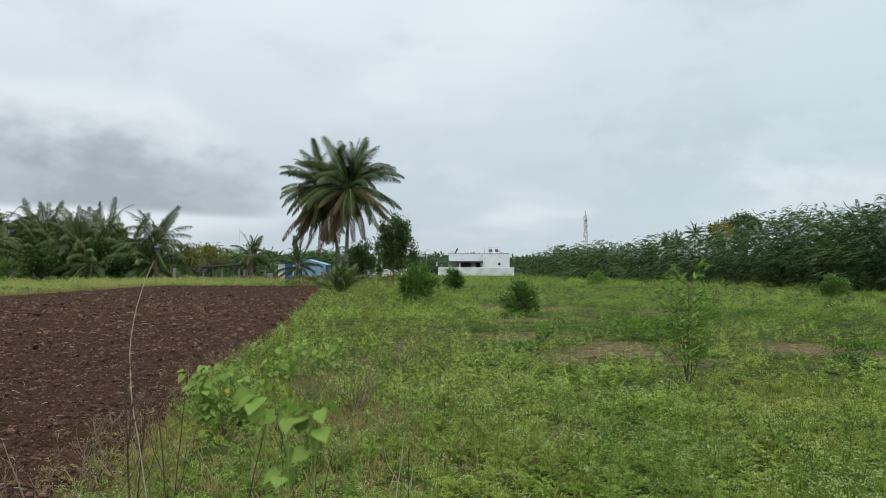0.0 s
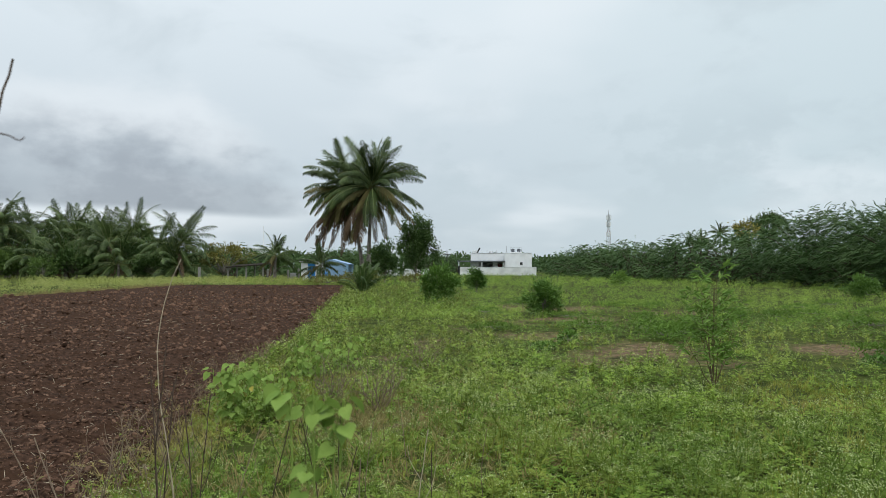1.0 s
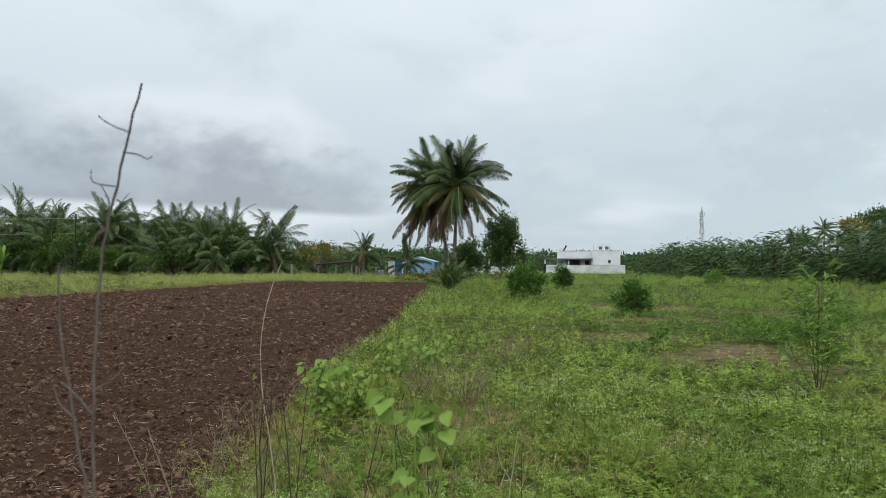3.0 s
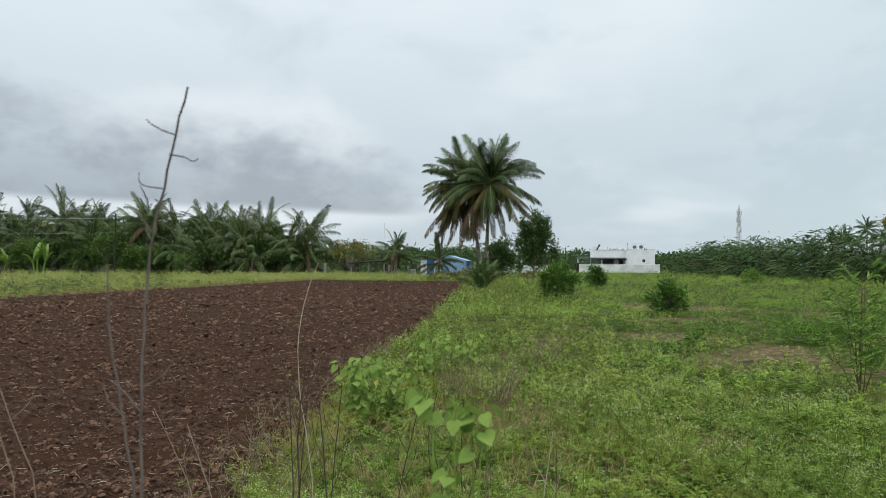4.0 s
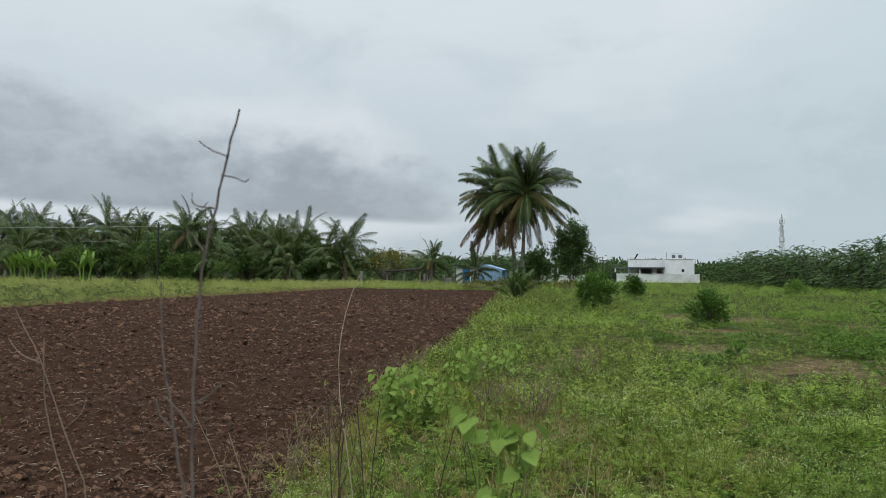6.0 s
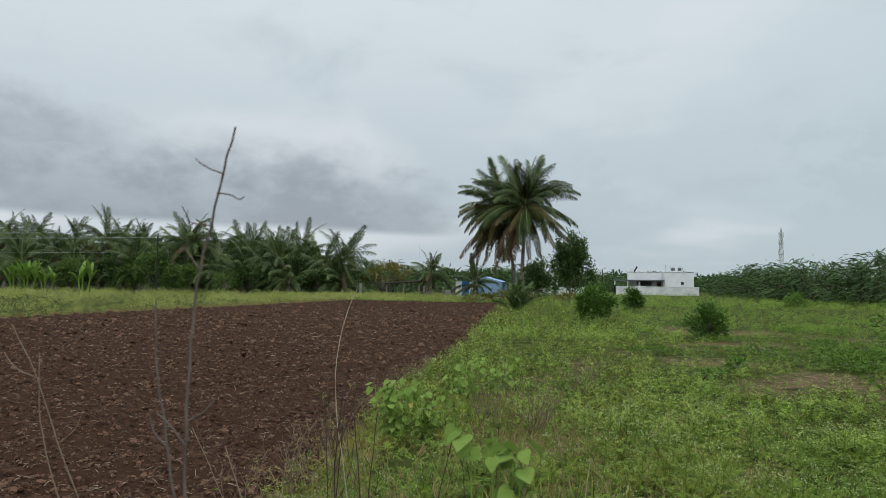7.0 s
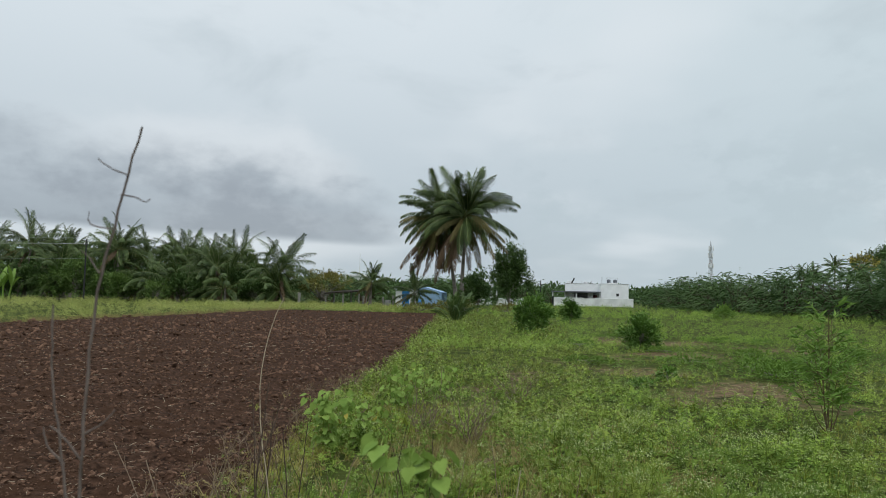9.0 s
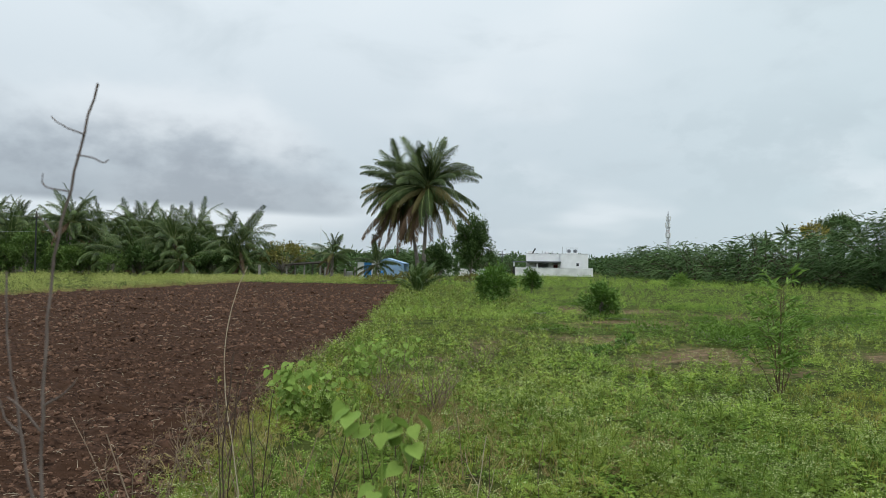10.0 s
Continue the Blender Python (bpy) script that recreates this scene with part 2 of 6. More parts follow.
M = {
    "weed": material("weed_leaf", (0.025, 0.056, 0.008), (0.245, 0.355, 0.060), 6.5, 0.8, 0.45, 0.1, spec=0.1, c3=(0.235, 0.275, 0.050), s3=0.3),
    "midweed": material("seeding_weed", (0.030, 0.070, 0.009), (0.425, 0.58, 0.100), 4.0, 0.8, 0.45, 0.1, spec=0.1, c3=(0.28, 0.34, 0.072), s3=0.2),
    "grass": material("grass_blade", (0.055, 0.085, 0.010), (0.35, 0.40, 0.066), 5.0, 0.8, 0.8, 0.1, spec=0.1, c3=(0.33, 0.30, 0.08), s3=0.4),
    "clover": material("low_leaf", (0.020, 0.052, 0.006), (0.255, 0.40, 0.055), 5.5, 0.7, 0.5, 0.1, spec=0.12, c3=(0.24, 0.31, 0.052), s3=0.4),
    "flower": material("weed_flower", (0.36, 0.44, 0.16), (0.64, 0.68, 0.37), 3, 0.8, 0.8, 0.1, spec=0.1),
    "edgeweed": material("edge_weed_leaf", (0.035, 0.062, 0.011), (0.31, 0.37, 0.09), 3.5, 0.8, 0.5, 0.15, spec=0.1, c3=(0.19, 0.20, 0.06), s3=0.5),
    "creeper": material("creeping_leaf", (0.032, 0.080, 0.010), (0.205, 0.325, 0.058), 3.5, 0.7, 0.7, 0.1, spec=0.12, c3=(0.13, 0.225, 0.042), s3=0.3),
    "farweed": material("far_weed", (0.135, 0.240, 0.042), (0.36, 0.50, 0.100), 1.6, 0.8, 0.45, 0.1, spec=0.1, c3=(0.33, 0.44, 0.092), s3=0.08),
    "crop": material("crop_leaf", (0.23, 0.270, 0.064), (0.44, 0.475, 0.145), 1.3, 0.8, 0.45, 0.2, spec=0.1, c3=(0.41, 0.42, 0.155), s3=0.12),
    "dry": material("dry_stalk", (0.13, 0.09, 0.062), (0.27, 0.20, 0.14), 6, 0.9, 0.5),
    "drygrass": material("dry_grass", (0.19, 0.155, 0.06), (0.36, 0.30, 0.13), 2, 0.9, 0.6, 0.15, spec=0.08),
    "redstem": material("reddish_stem", (0.075, 0.055, 0.028), (0.16, 0.115, 0.06), 8, 0.8, 0.5),
    "straw": material("straw", (0.33, 0.27, 0.19), (0.50, 0.42, 0.31), 6, 0.9, 0.7),
    "twig": material("dark_twig", (0.045, 0.031, 0.024), (0.105, 0.076, 0.058), 30, 0.9, 0.3, bump=0.3, bscale=200, spec=0.1),
    # paler than dark_twig: bright sky blurring over close stalks is in the colour
    "stalk": material("sky_paled_stalk", (0.105, 0.082, 0.072), (0.19, 0.152, 0.134), 30, 0.9, 0.3, bump=0.3, bscale=200, spec=0.1),
    # base colour darkened to carry the shade in gaps between clods
    "soil": material("shaded_ploughed_soil", (0.014, 0.0075, 0.0047), (0.085, 0.046, 0.030), 16, 0.95, 0.0, bump=1.0, bscale=26, spec=0.05,
                     c3=(0.046, 0.024, 0.0145), s3=1.3),
    # same soil painted paler, for the lit tops of the clods
    "clod": material("lit_soil_clod", (0.036, 0.0195, 0.0125), (0.270, 0.158, 0.107), 14, 0.95, 0.75, bump=1.0, bscale=60, spec=0.05),
    "palm": material("palm_leaflet", (0.009, 0.024, 0.006), (0.120, 0.170, 0.048), 1.2, 0.5, 0.6, 0.12, spec=0.2),
    "palm_young": material("young_palm_leaflet", (0.03, 0.065, 0.016), (0.125, 0.185, 0.05), 1.5, 0.5, 0.5, 0.25),
    "palm_old": material("old_palm_leaflet", (0.075, 0.072, 0.024), (0.20, 0.165, 0.058), 1.0, 0.8, 0.6, 0.2),
    "palm_dead": material("dead_palm_leaflet", (0.075, 0.050, 0.032), (0.20, 0.138, 0.088), 1.0, 0.9, 0.6, 0.15, spec=0.1),
    "rachis": material("palm_rib", (0.14, 0.17, 0.055), (0.22, 0.24, 0.09), 3, 0.5, 0.3),
    "bark": material("grey_bark", (0.13, 0.11, 0.09), (0.27, 0.24, 0.21), 4, 0.9, 0.0, bump=0.8, bscale=18),
    "hedge": material("thorn_leaf", (0.016, 0.040, 0.013), (0.118, 0.198, 0.066), 0.9, 0.75, 0.7, 0.16, spec=0.15, c3=(0.105, 0.165, 0.058), s3=0.15),
    "dark": material("dark_leaf", (0.018, 0.044, 0.012), (0.105, 0.170, 0.045), 0.6, 0.6, 0.6, 0.15, spec=0.2),
    # second colour set bright, as painted highlights on single leaves
    "bush": material("bush_leaf", (0.028, 0.080, 0.012), (0.185, 0.315, 0.060), 1.5, 0.5, 0.7, 0.15, spec=0.2),
    "leafy": material("shrub_leaf", (0.045, 0.095, 0.022), (0.18, 0.26, 0.065), 0.8, 0.6, 0.6, 0.15, spec=0.15),
    "sap": material("sapling_leaf", (0.045, 0.105, 0.016), (0.25, 0.39, 0.082), 9.0, 0.6, 0.7, 0.25, spec=0.15),
    "heart": material("heart_leaf", (0.11, 0.205, 0.034), (0.36, 0.47, 0.11), 30, 0.6, 0.75, 0.3, bump=0.2, bscale=120, spec=0.12),
    "heart_old": material("yellowed_leaf", (0.42, 0.36, 0.06), (0.55, 0.46, 0.10), 10, 0.6, 0.5, 0.3),
    "yellow": material("yellow_blossom", (0.50, 0.42, 0.05), (0.62, 0.52, 0.09), 3, 0.7, 0.5, 0.2),
    "olive": material("olive_leaf", (0.10, 0.105, 0.03), (0.26, 0.235, 0.07), 0.8, 0.7, 0.6, 0.2, spec=0.1),
    "banana": material("banana_leaf", (0.11, 0.22, 0.03), (0.25, 0.37, 0.07), 1.2, 0.5, 0.5, 0.3),
    "white": material("lime_wash", (0.74, 0.75, 0.75), (0.86, 0.87, 0.87), 0.9, 0.85, 0.0, bump=0.15, bscale=14),
    "oldwhite": material("stained_white_wall", (0.58, 0.59, 0.57), (0.82, 0.83, 0.81), 0.7, 0.9, 0.0, bump=0.2, bscale=12),
    "concrete": material("grey_concrete", (0.27, 0.265, 0.255), (0.42, 0.41, 0.39), 1.5, 0.9, 0.0, bump=0.3, bscale=15),
    "blue": material("blue_sheet", (0.20, 0.34, 0.52), (0.30, 0.45, 0.62), 1.2, 0.6, 0.0),
    "blue_door": material("blue_paint", (0.03, 0.17, 0.45), (0.05, 0.26, 0.58), 2, 0.5, 0.0),
    "maroon": material("maroon_paint", (0.09, 0.02, 0.02), (0.15, 0.04, 0.035), 2, 0.6, 0.0),
    "black": material("black_plastic", (0.015, 0.015, 0.016), (0.035, 0.035, 0.037), 3, 0.5, 0.0),
    "slate": material("grey_plastic", (0.09, 0.10, 0.11), (0.15, 0.16, 0.175), 3, 0.5, 0.0),
    "steel": material("galvanised_steel", (0.33, 0.34, 0.35), (0.50, 0.51, 0.52), 4, 0.5, 0.0, metal=0.6),
    # zinc paled in its colour by the distance haze over the tower
    "palesteel": material("hazed_zinc", (0.42, 0.43, 0.44), (0.60, 0.61, 0.62), 4, 0.6, 0.0, metal=0.2),
    "red": material("faded_red_paint", (0.36, 0.25, 0.23), (0.46, 0.33, 0.30), 2, 0.7, 0.0),
    "thatch": material("weathered_thatch", (0.018, 0.015, 0.012), (0.055, 0.047, 0.038), 3, 0.95, 0.0, bump=0.8, bscale=20, spec=0.05),
    "rock": material("grey_stone", (0.15, 0.14, 0.125), (0.30, 0.28, 0.255), 5, 0.9, 0.0, bump=0.6, bscale=25),
}


def ground_material():
    mt = bpy.data.materials.new("field_ground")
    mt.use_nodes = True
    nt = mt.node_tree
    N, L = nt.nodes.new, nt.links.new
    bs = nt.nodes["Principled BSDF"]
    geo = N("ShaderNodeNewGeometry")

    def noise_at(s, d=6):
        n = N("ShaderNodeTexNoise")
        L(geo.outputs["Position"], n.inputs["Vector"])
        n.inputs["Scale"].default_value, n.inputs["Detail"].default_value = s, d
        return n.outputs[0]

    def rr(x, a, b):
        n = N("ShaderNodeMapRange")
        n.inputs[1].default_value, n.inputs[2].default_value = a, b
        L(x, n.inputs[0])
        return n.outputs[0]

    def mix(f, a, b):
        n = N("ShaderNodeMix")
        n.data_type = "RGBA"
        L(f, n.inputs[0])
        for s, v in ((n.inputs[6], a), (n.inputs[7], b)):
            if isinstance(v, tuple):
                s.default_value = (*v, 1)
            else:
                L(v, s)
        return n.outputs[2]

    soil = mix(rr(noise_at(7), 0.3, 0.7), (0.082, 0.053, 0.031), (0.215, 0.152, 0.092))
    # undergrowth colour kept dark for the deep shade under and between the weeds
    green = mix(rr(noise_at(2.2), 0.3, 0.7), (0.020, 0.028, 0.008), (0.088, 0.106, 0.024))
    at = N("ShaderNodeAttribute")
    at.attribute_name = "bare"
    ad = N("ShaderNodeMath")
    ad.operation = "ADD"
    L(at.outputs["Fac"], ad.inputs[0])
    L(noise_at(3.5, 8), ad.inputs[1])
    L(mix(rr(ad.outputs[0], 0.62, 0.95), green, soil), bs.inputs["Base Color"])
    bs.inputs["Roughness"].default_value = 0.95
    bs.inputs["Specular IOR Level"].default_value = 0.04
    bp = N("ShaderNodeBump")
    bp.inputs["Strength"].default_value, bp.inputs["Distance"].default_value = 0.9, 0.05
    L(noise_at(22, 7), bp.inputs["Height"])
    L(bp.outputs[0], bs.inputs["Normal"])
    return mt


M["ground"] = ground_material()

# ---- mesh helpers ----
R = np.random.default_rng(7)


def mesh_of(name, pieces, mats, smooth=False):
    """One mesh from pieces (verts, faces, material index); faces is an (n, 3) or (n, 4) array."""
    V, loops, sizes, mi, off = [], [], [], [], 0
    for v, f, k in pieces:
        v, f = np.asarray(v, float).reshape(-1, 3), np.asarray(f, int)
        if not len(f):
            continue
        V.append(v)
        loops.append((f + off).ravel())
        sizes.append(np.full(len(f), f.shape[1]))
        mi.append(np.full(len(f), k))
        off += len(v)
    V, loops, sizes, mi = np.concatenate(V), np.concatenate(loops), np.concatenate(sizes), np.concatenate(mi)
    me = bpy.data.meshes.new(name)
    me.vertices.add(len(V))
    me.vertices.foreach_set("co", V.ravel())
    me.loops.add(len(loops))
    me.loops.foreach_set("vertex_index", loops.astype(np.int32))
    me.polygons.add(len(sizes))
    me.polygons.foreach_set("loop_start", np.concatenate([[0], np.cumsum(sizes)[:-1]]).astype(np.int32))
    me.polygons.foreach_set("loop_total", sizes.astype(np.int32))
    me.polygons.foreach_set("material_index", mi.astype(np.int32))
    me.polygons.foreach_set("use_smooth", np.full(len(sizes), smooth))
    for m_ in mats if isinstance(mats, (list, tuple)) else [mats]:
        me.materials.append(m_)
    me.update(calc_edges=True)
    return me


def part(name, me, parent, label="", m=None):
    """Links a mesh (or a bmesh with its material) as one object under a thing."""
    ob = new(name, me)
    ob.parent = parent
    if m is not None:
        ob.matrix_basis = m
    return tagged(ob, label)


def empty(name, x, y, z=0.0, rz=0.0, label="", category="", group=""):
    ob = new(name)
    ob.empty_display_size = 0.2
    ob.matrix_basis = pose(x, y, z, 0, 0, rz)
    return tagged(ob, label, category, group)


def unit(v):
    return v / np.maximum(np.linalg.norm(v, axis=-1, keepdims=True), 1e-9)


def frames(d, up=None, rng=R):
    """Rotation matrices whose x axis is d, with z as near to up as it can be (random where not given)."""
    d = unit(np.asarray(d, float))
    up = rng.normal(size=d.shape) if up is None else np.broadcast_to(np.asarray(up, float), d.shape)
    y = unit(np.cross(up, d))
    return np.stack([d, y, np.cross(d, y)], -1)


def spread(tv, tf, pos, rot, size):
    """A template set at many places: verts and faces."""
    tv, tf, pos = np.asarray(tv, float), np.asarray(tf, int), np.asarray(pos, float)
    size = np.broadcast_to(np.asarray(size, float), (len(pos),)) if np.ndim(size) < 2 else np.asarray(size)
    sc = tv[None] * (size[:, None, None] if size.ndim == 1 else size[:, None, :])
    v = np.einsum("nij,nkj->nki", rot, sc) + pos[:, None]
    f = tf[None] + (np.arange(len(pos)) * len(tv))[:, None, None]
    return v.reshape(-1, 3), f.reshape(-1, tf.shape[1])


def spin(n, tilt=0.25, rng=R):
    """Upright frames turned at random about z and tilted a little."""
    up = unit(np.stack([rng.normal(0, tilt, n), rng.normal(0, tilt, n), np.ones(n)], -1))
    a = rng.uniform(0, 2 * np.pi, n)
    x = np.stack([np.cos(a), np.sin(a), 0 * a], -1)
    x = unit(x - up * (x * up).sum(-1, keepdims=True))
    return np.stack([x, np.cross(up, x), up], -1)


def tube(pts, radii, sides=6, closed=True):
    """A tapered tube along a polyline: verts, quads."""
    p = np.asarray(pts, float)
    r = np.broadcast_to(np.asarray(radii, float), (len(p),))
    t = unit(np.gradient(p, axis=0))
    ref = np.array([0.0, 0.0, 1.0]) if abs(t[0][2]) < 0.8 else np.array([1.0, 0.0, 0.0])
    u = unit(np.cross(t, ref))
    w = np.cross(t, u)
    a = np.arange(sides) * 2 * np.pi / sides
    v = p[:, None] + r[:, None, None] * (np.cos(a)[None, :, None] * u[:, None] + np.sin(a)[None, :, None] * w[:, None])
    f = []
    for i in range(len(p) - 1):
        for j in range(sides):
            k = (j + 1) % sides
            f.append((i * sides + j, i * sides + k, (i + 1) * sides + k, (i + 1) * sides + j))
    return v.reshape(-1, 3), np.array(f)


def join(pieces):
    """Several (verts, quads) as one."""
    V, F, o = [], [], 0
    for v, f in pieces:
        V.append(np.asarray(v))
        F.append(np.asarray(f) + o)
        o += len(v)
    return np.concatenate(V), np.concatenate(F)


def box(x0, x1, y0, y1, z0, z1):
    v = [(x, y, z) for z in (z0, z1) for y in (y0, y1) for x in (x0, x1)]
    return np.array(v, float), np.array([(0, 2, 3, 1), (4, 5, 7, 6), (0, 1, 5, 4), (2, 6, 7, 3), (1, 3, 7, 5), (0, 4, 6, 2)])


def block(name, x0, x1, y0, y1, z0, z1, mat, parent, label="", bevel=0.02):
    """A box-shaped part with softened edges."""
    bm = bmesh.new()
    bmesh.ops.create_cube(bm, size=1)
    for v in bm.verts:
        v.co = ((x0 + x1) / 2 + v.co.x * (x1 - x0), (y0 + y1) / 2 + v.co.y * (y1 - y0), (z0 + z1) / 2 + v.co.z * (z1 - z0))
    if bevel:
        bmesh.ops.bevel(bm, geom=bm.edges[:], offset=min(bevel, 0.3 * min(x1 - x0, y1 - y0, z1 - z0)), segments=1, affect="EDGES")
    me = bpy.data.meshes.new(name)
    bm.to_mesh(me)
    bm.free()
    me.materials.append(M[mat])
    return part(name, me, parent, label)


def wander(a, b, n=8, amp=0.1, rng=R):
    """A crooked line from a to b."""
    a, b = np.asarray(a, float), np.asarray(b, float)
    s = np.linspace(0, 1, n)[:, None]
    k = np.cumsum(rng.normal(0, amp / math.sqrt(n), (n, 3)), 0)
    return a + (b - a) * s + k - k[0] * (1 - s) - k[-1] * s

# ---- leaf templates: x along the leaf, z its upper side ----
LEAF = ([(0, 0, 0), (0.45, 0.24, 0.07), (1, 0, -0.06), (0.45, -0.24, 0.07)], [(0, 2, 1), (0, 3, 2)])
LONG = ([(0, 0, 0), (0.4, 0.11, 0.05), (1, 0, -0.14), (0.4, -0.11, 0.05)], [(0, 2, 1), (0, 3, 2)])
BLADE = ([(0, 0.5, 0), (0, -0.5, 0), (0.15, -0.35, 0.6), (0.15, 0.35, 0.6), (0.45, 0, 1)], [(0, 1, 2), (0, 2, 3), (3, 2, 4)])
HEART = ([(0, 0, 0), (-0.12, 0.2, 0.02), (0.02, 0.42, 0.0), (0.3, 0.46, 0.03), (0.62, 0.3, 0.0), (1, 0, -0.12),
          (0.62, -0.3, 0.0), (0.3, -0.46, 0.03), (0.02, -0.42, 0.0), (-0.12, -0.2, 0.02), (0.35, 0, -0.06)],
         [(10, i, (i + 1) % 10) for i in range(10)])


def spray_template(pairs=7, length=0.36, half=0.062):
    """A feathery twig: a drooping axis with pairs of narrow leaflets."""
    s = np.linspace(0, 1, pairs + 1)
    ax = np.stack([s, 0.06 * np.sin(5 * s), 0.12 * s - 0.42 * s ** 2], -1)
    w0 = np.array([0.0, 0.010, 0.0])
    m = (pairs + 1) // 2
    v = np.array([ax[0] - w0, ax[0] + w0, ax[m] + w0 * 0.7, ax[m] - w0 * 0.7, ax[-1]])
    vs, fs, o = [v], [np.array([(0, 1, 2), (0, 2, 3), (3, 2, 4)])], len(v)
    for i in range(1, pairs + 1):
        for sg in (-1, 1):
            d = unit(np.array([0.62, sg * 0.75, -0.10]))
            w = np.array([half, -sg * half * 0.55, 0.4 * half])
            L_ = length * (1.15 - 0.6 * s[i])
            a = ax[i] + d * L_ * 0.12
            vs.append(np.array([a - w, a + w, a + d * L_ + np.array([0, 0, -0.05])]))
            fs.append(np.array([(0, 1, 2)]) + o)
            o += 3
    return np.concatenate(vs), np.concatenate(fs)


SPRAY = spray_template()
FINE_SPRAY = spray_template(7, 0.36, 0.046)

# ---- ground ----
EDGE_Y = [-9.0, 0.0, 4.6, 6.6, 8.4, 11.8, 14.8, 32.5, 57.5]
EDGE_X = [-0.4, -1.1, -2.45, -2.76, -3.0, -3.44, -3.7, -5.9, -9.8]
FIELD_W, FIELD_N, FIELD_S = -23.3, 57.5, -9.0
# bare or thin patches: x, y, half width, half depth, how bare
BARE = [(7.4, 13.2, 1.3, 0.8, 1.0), (9.6, 12.2, 1.5, 0.8, 1.0), (8.0, 10.6, 0.9, 0.35, 0.8), (3.3, 13.2, 1.0, 0.8, 0.9), (2.2, 11.8, 0.7, 0.5, 0.75), (4.0, 11.2, 0.6, 0.4, 0.7),
        (2.0, 27.0, 0.9, 1.5, 0.95), (3.3, 20.8, 1.5, 0.7, 0.9), (1.3, 19.0, 0.8, 0.5, 0.7), (-0.85, 14.2, 0.45, 0.6, 0.9), (-1.5, 12.0, 0.4, 0.4, 0.7), (-0.2, 17.5, 0.5, 0.5, 0.6),
        (5.2, 17.8, 0.9, 0.4, 0.7), (0.15, 5.4, 0.12, 0.12, 0.9), (0.28, 7.5, 0.16, 0.2, 0.8), (-1.0, 7.3, 0.6, 0.5, 0.5), (1.7, 15.8, 1.2, 0.7, 0.7),
        (12.5, 15.5, 2.0, 0.6, 0.9), (3.6, 26.0, 2.2, 0.8, 0.85), (1.15, 6.5, 0.3, 0.2, 0.9), (7.0, 24.0, 2.5, 0.6, 0.6), (0.6, 4.3, 0.25, 0.12, 0.8), (-0.35, 5.0, 0.3, 0.2, 0.6)]
# stands of fine yellowish grass, and of low dark broad-leaved weeds: x, y, half width, half depth
YELLOW = [(4.2, 8.6, 1.1, 1.2), (6.6, 9.2, 1.6, 0.9), (-1.75, 8.8, 0.75, 1.6), (0.5, 3.4, 0.6, 0.4)]
DARK = [(7.5, 21.0, 6.0, 5.0), (3.0, 18.0, 2.2, 2.6), (12.0, 17.0, 4.0, 3.5), (4.4, 15.0, 1.0, 1.6), (3.2, 30.0, 2.5, 3.0)]


def edge_x(y):
    return np.interp(y, EDGE_Y, EDGE_X)


def in_field(x, y, grow=0.0):
    wob = 0.14 * np.sin(y * 2.1) + 0.10 * np.sin(y * 5.3 + 1)
    return (y > FIELD_S) & (y < FIELD_N + grow) & (x > FIELD_W - grow) & (x < edge_x(y) + wob + grow)


def lumps(x, y, s, seed=0.0):
    """Smooth noise from a few crossed waves, about -1 to 1."""
    a = np.sin(x * s + 1.7 * np.sin(y * s * 0.7 + seed)) + np.sin(y * s * 1.13 + 1.9 * np.sin(x * s * 0.61 + seed * 2.3))
    return 0.5 * a


def bareness(x, y):
    b = np.zeros_like(x)
    for cx, cy, hx, hy, s in BARE:
        q = ((x - cx) / hx) ** 2 + ((y - cy) / (1.9 * hy)) ** 2
        b = np.maximum(b, s * np.clip(1.35 - q + 0.45 * lumps(x, y, 4.1, cx) + 0.3 * lumps(x, y, 9.3, cy), 0, 1))
    return b


def ground_height(x, y):
    near = np.exp(-((x / 160) ** 2 + (y / 160) ** 2))
    return near * (0.035 * lumps(x, y, 0.55, 1) + 0.02 * lumps(x, y, 1.7, 2)) - 0.35 * in_field(x, y, -0.6)


def make_ground():
    u = np.linspace(-1, 1, 175)
    xs, ys = 0.0 + 20 * np.sinh(u * 5.9) / 2.0, 14 + 20 * np.sinh(u * 5.9) / 2.0
    X, Y = np.meshgrid(xs, ys)
    V = np.stack([X, Y, ground_height(X, Y)], -1).reshape(-1, 3)
    n = len(xs)
    i = (np.arange(n - 1)[:, None] * n + np.arange(n - 1)[None]).ravel()
    me = mesh_of("ground", [(V, np.stack([i, i + 1, i + n + 1, i + n], -1), 0)], M["ground"], True)
    at = me.attributes.new("bare", "FLOAT", "POINT")
    at.data.foreach_set("value", (0.45 * bareness(V[:, 0], V[:, 1])).astype(np.float32))
    tagged(new("ground", me), "weedy green field floor with bare earth patches", "ground", kind="structure")


make_ground()


def clod_noise(x, y):
    h = np.empty(len(x))
    for k in range(len(x)):
        p = Vector((x[k], y[k], 0.0))
        c, c2 = noise.voronoi(p * 5.0)[0][0], noise.voronoi(p * 10.5)[0][0]
        h[k] = 0.07 * (0.5 - c) + 0.045 * (0.5 - c2) + 0.03 * noise.noise(p * 1.1) + 0.05 * noise.noise(p * 2.6)
    return h


def soil_height(x, y):
    """Furrows and clods of the ploughed soil."""
    return clod_noise(x, y) + 0.022 * np.sin((x - 0.13 * y) * 2 * np.pi / 0.62) + 0.05


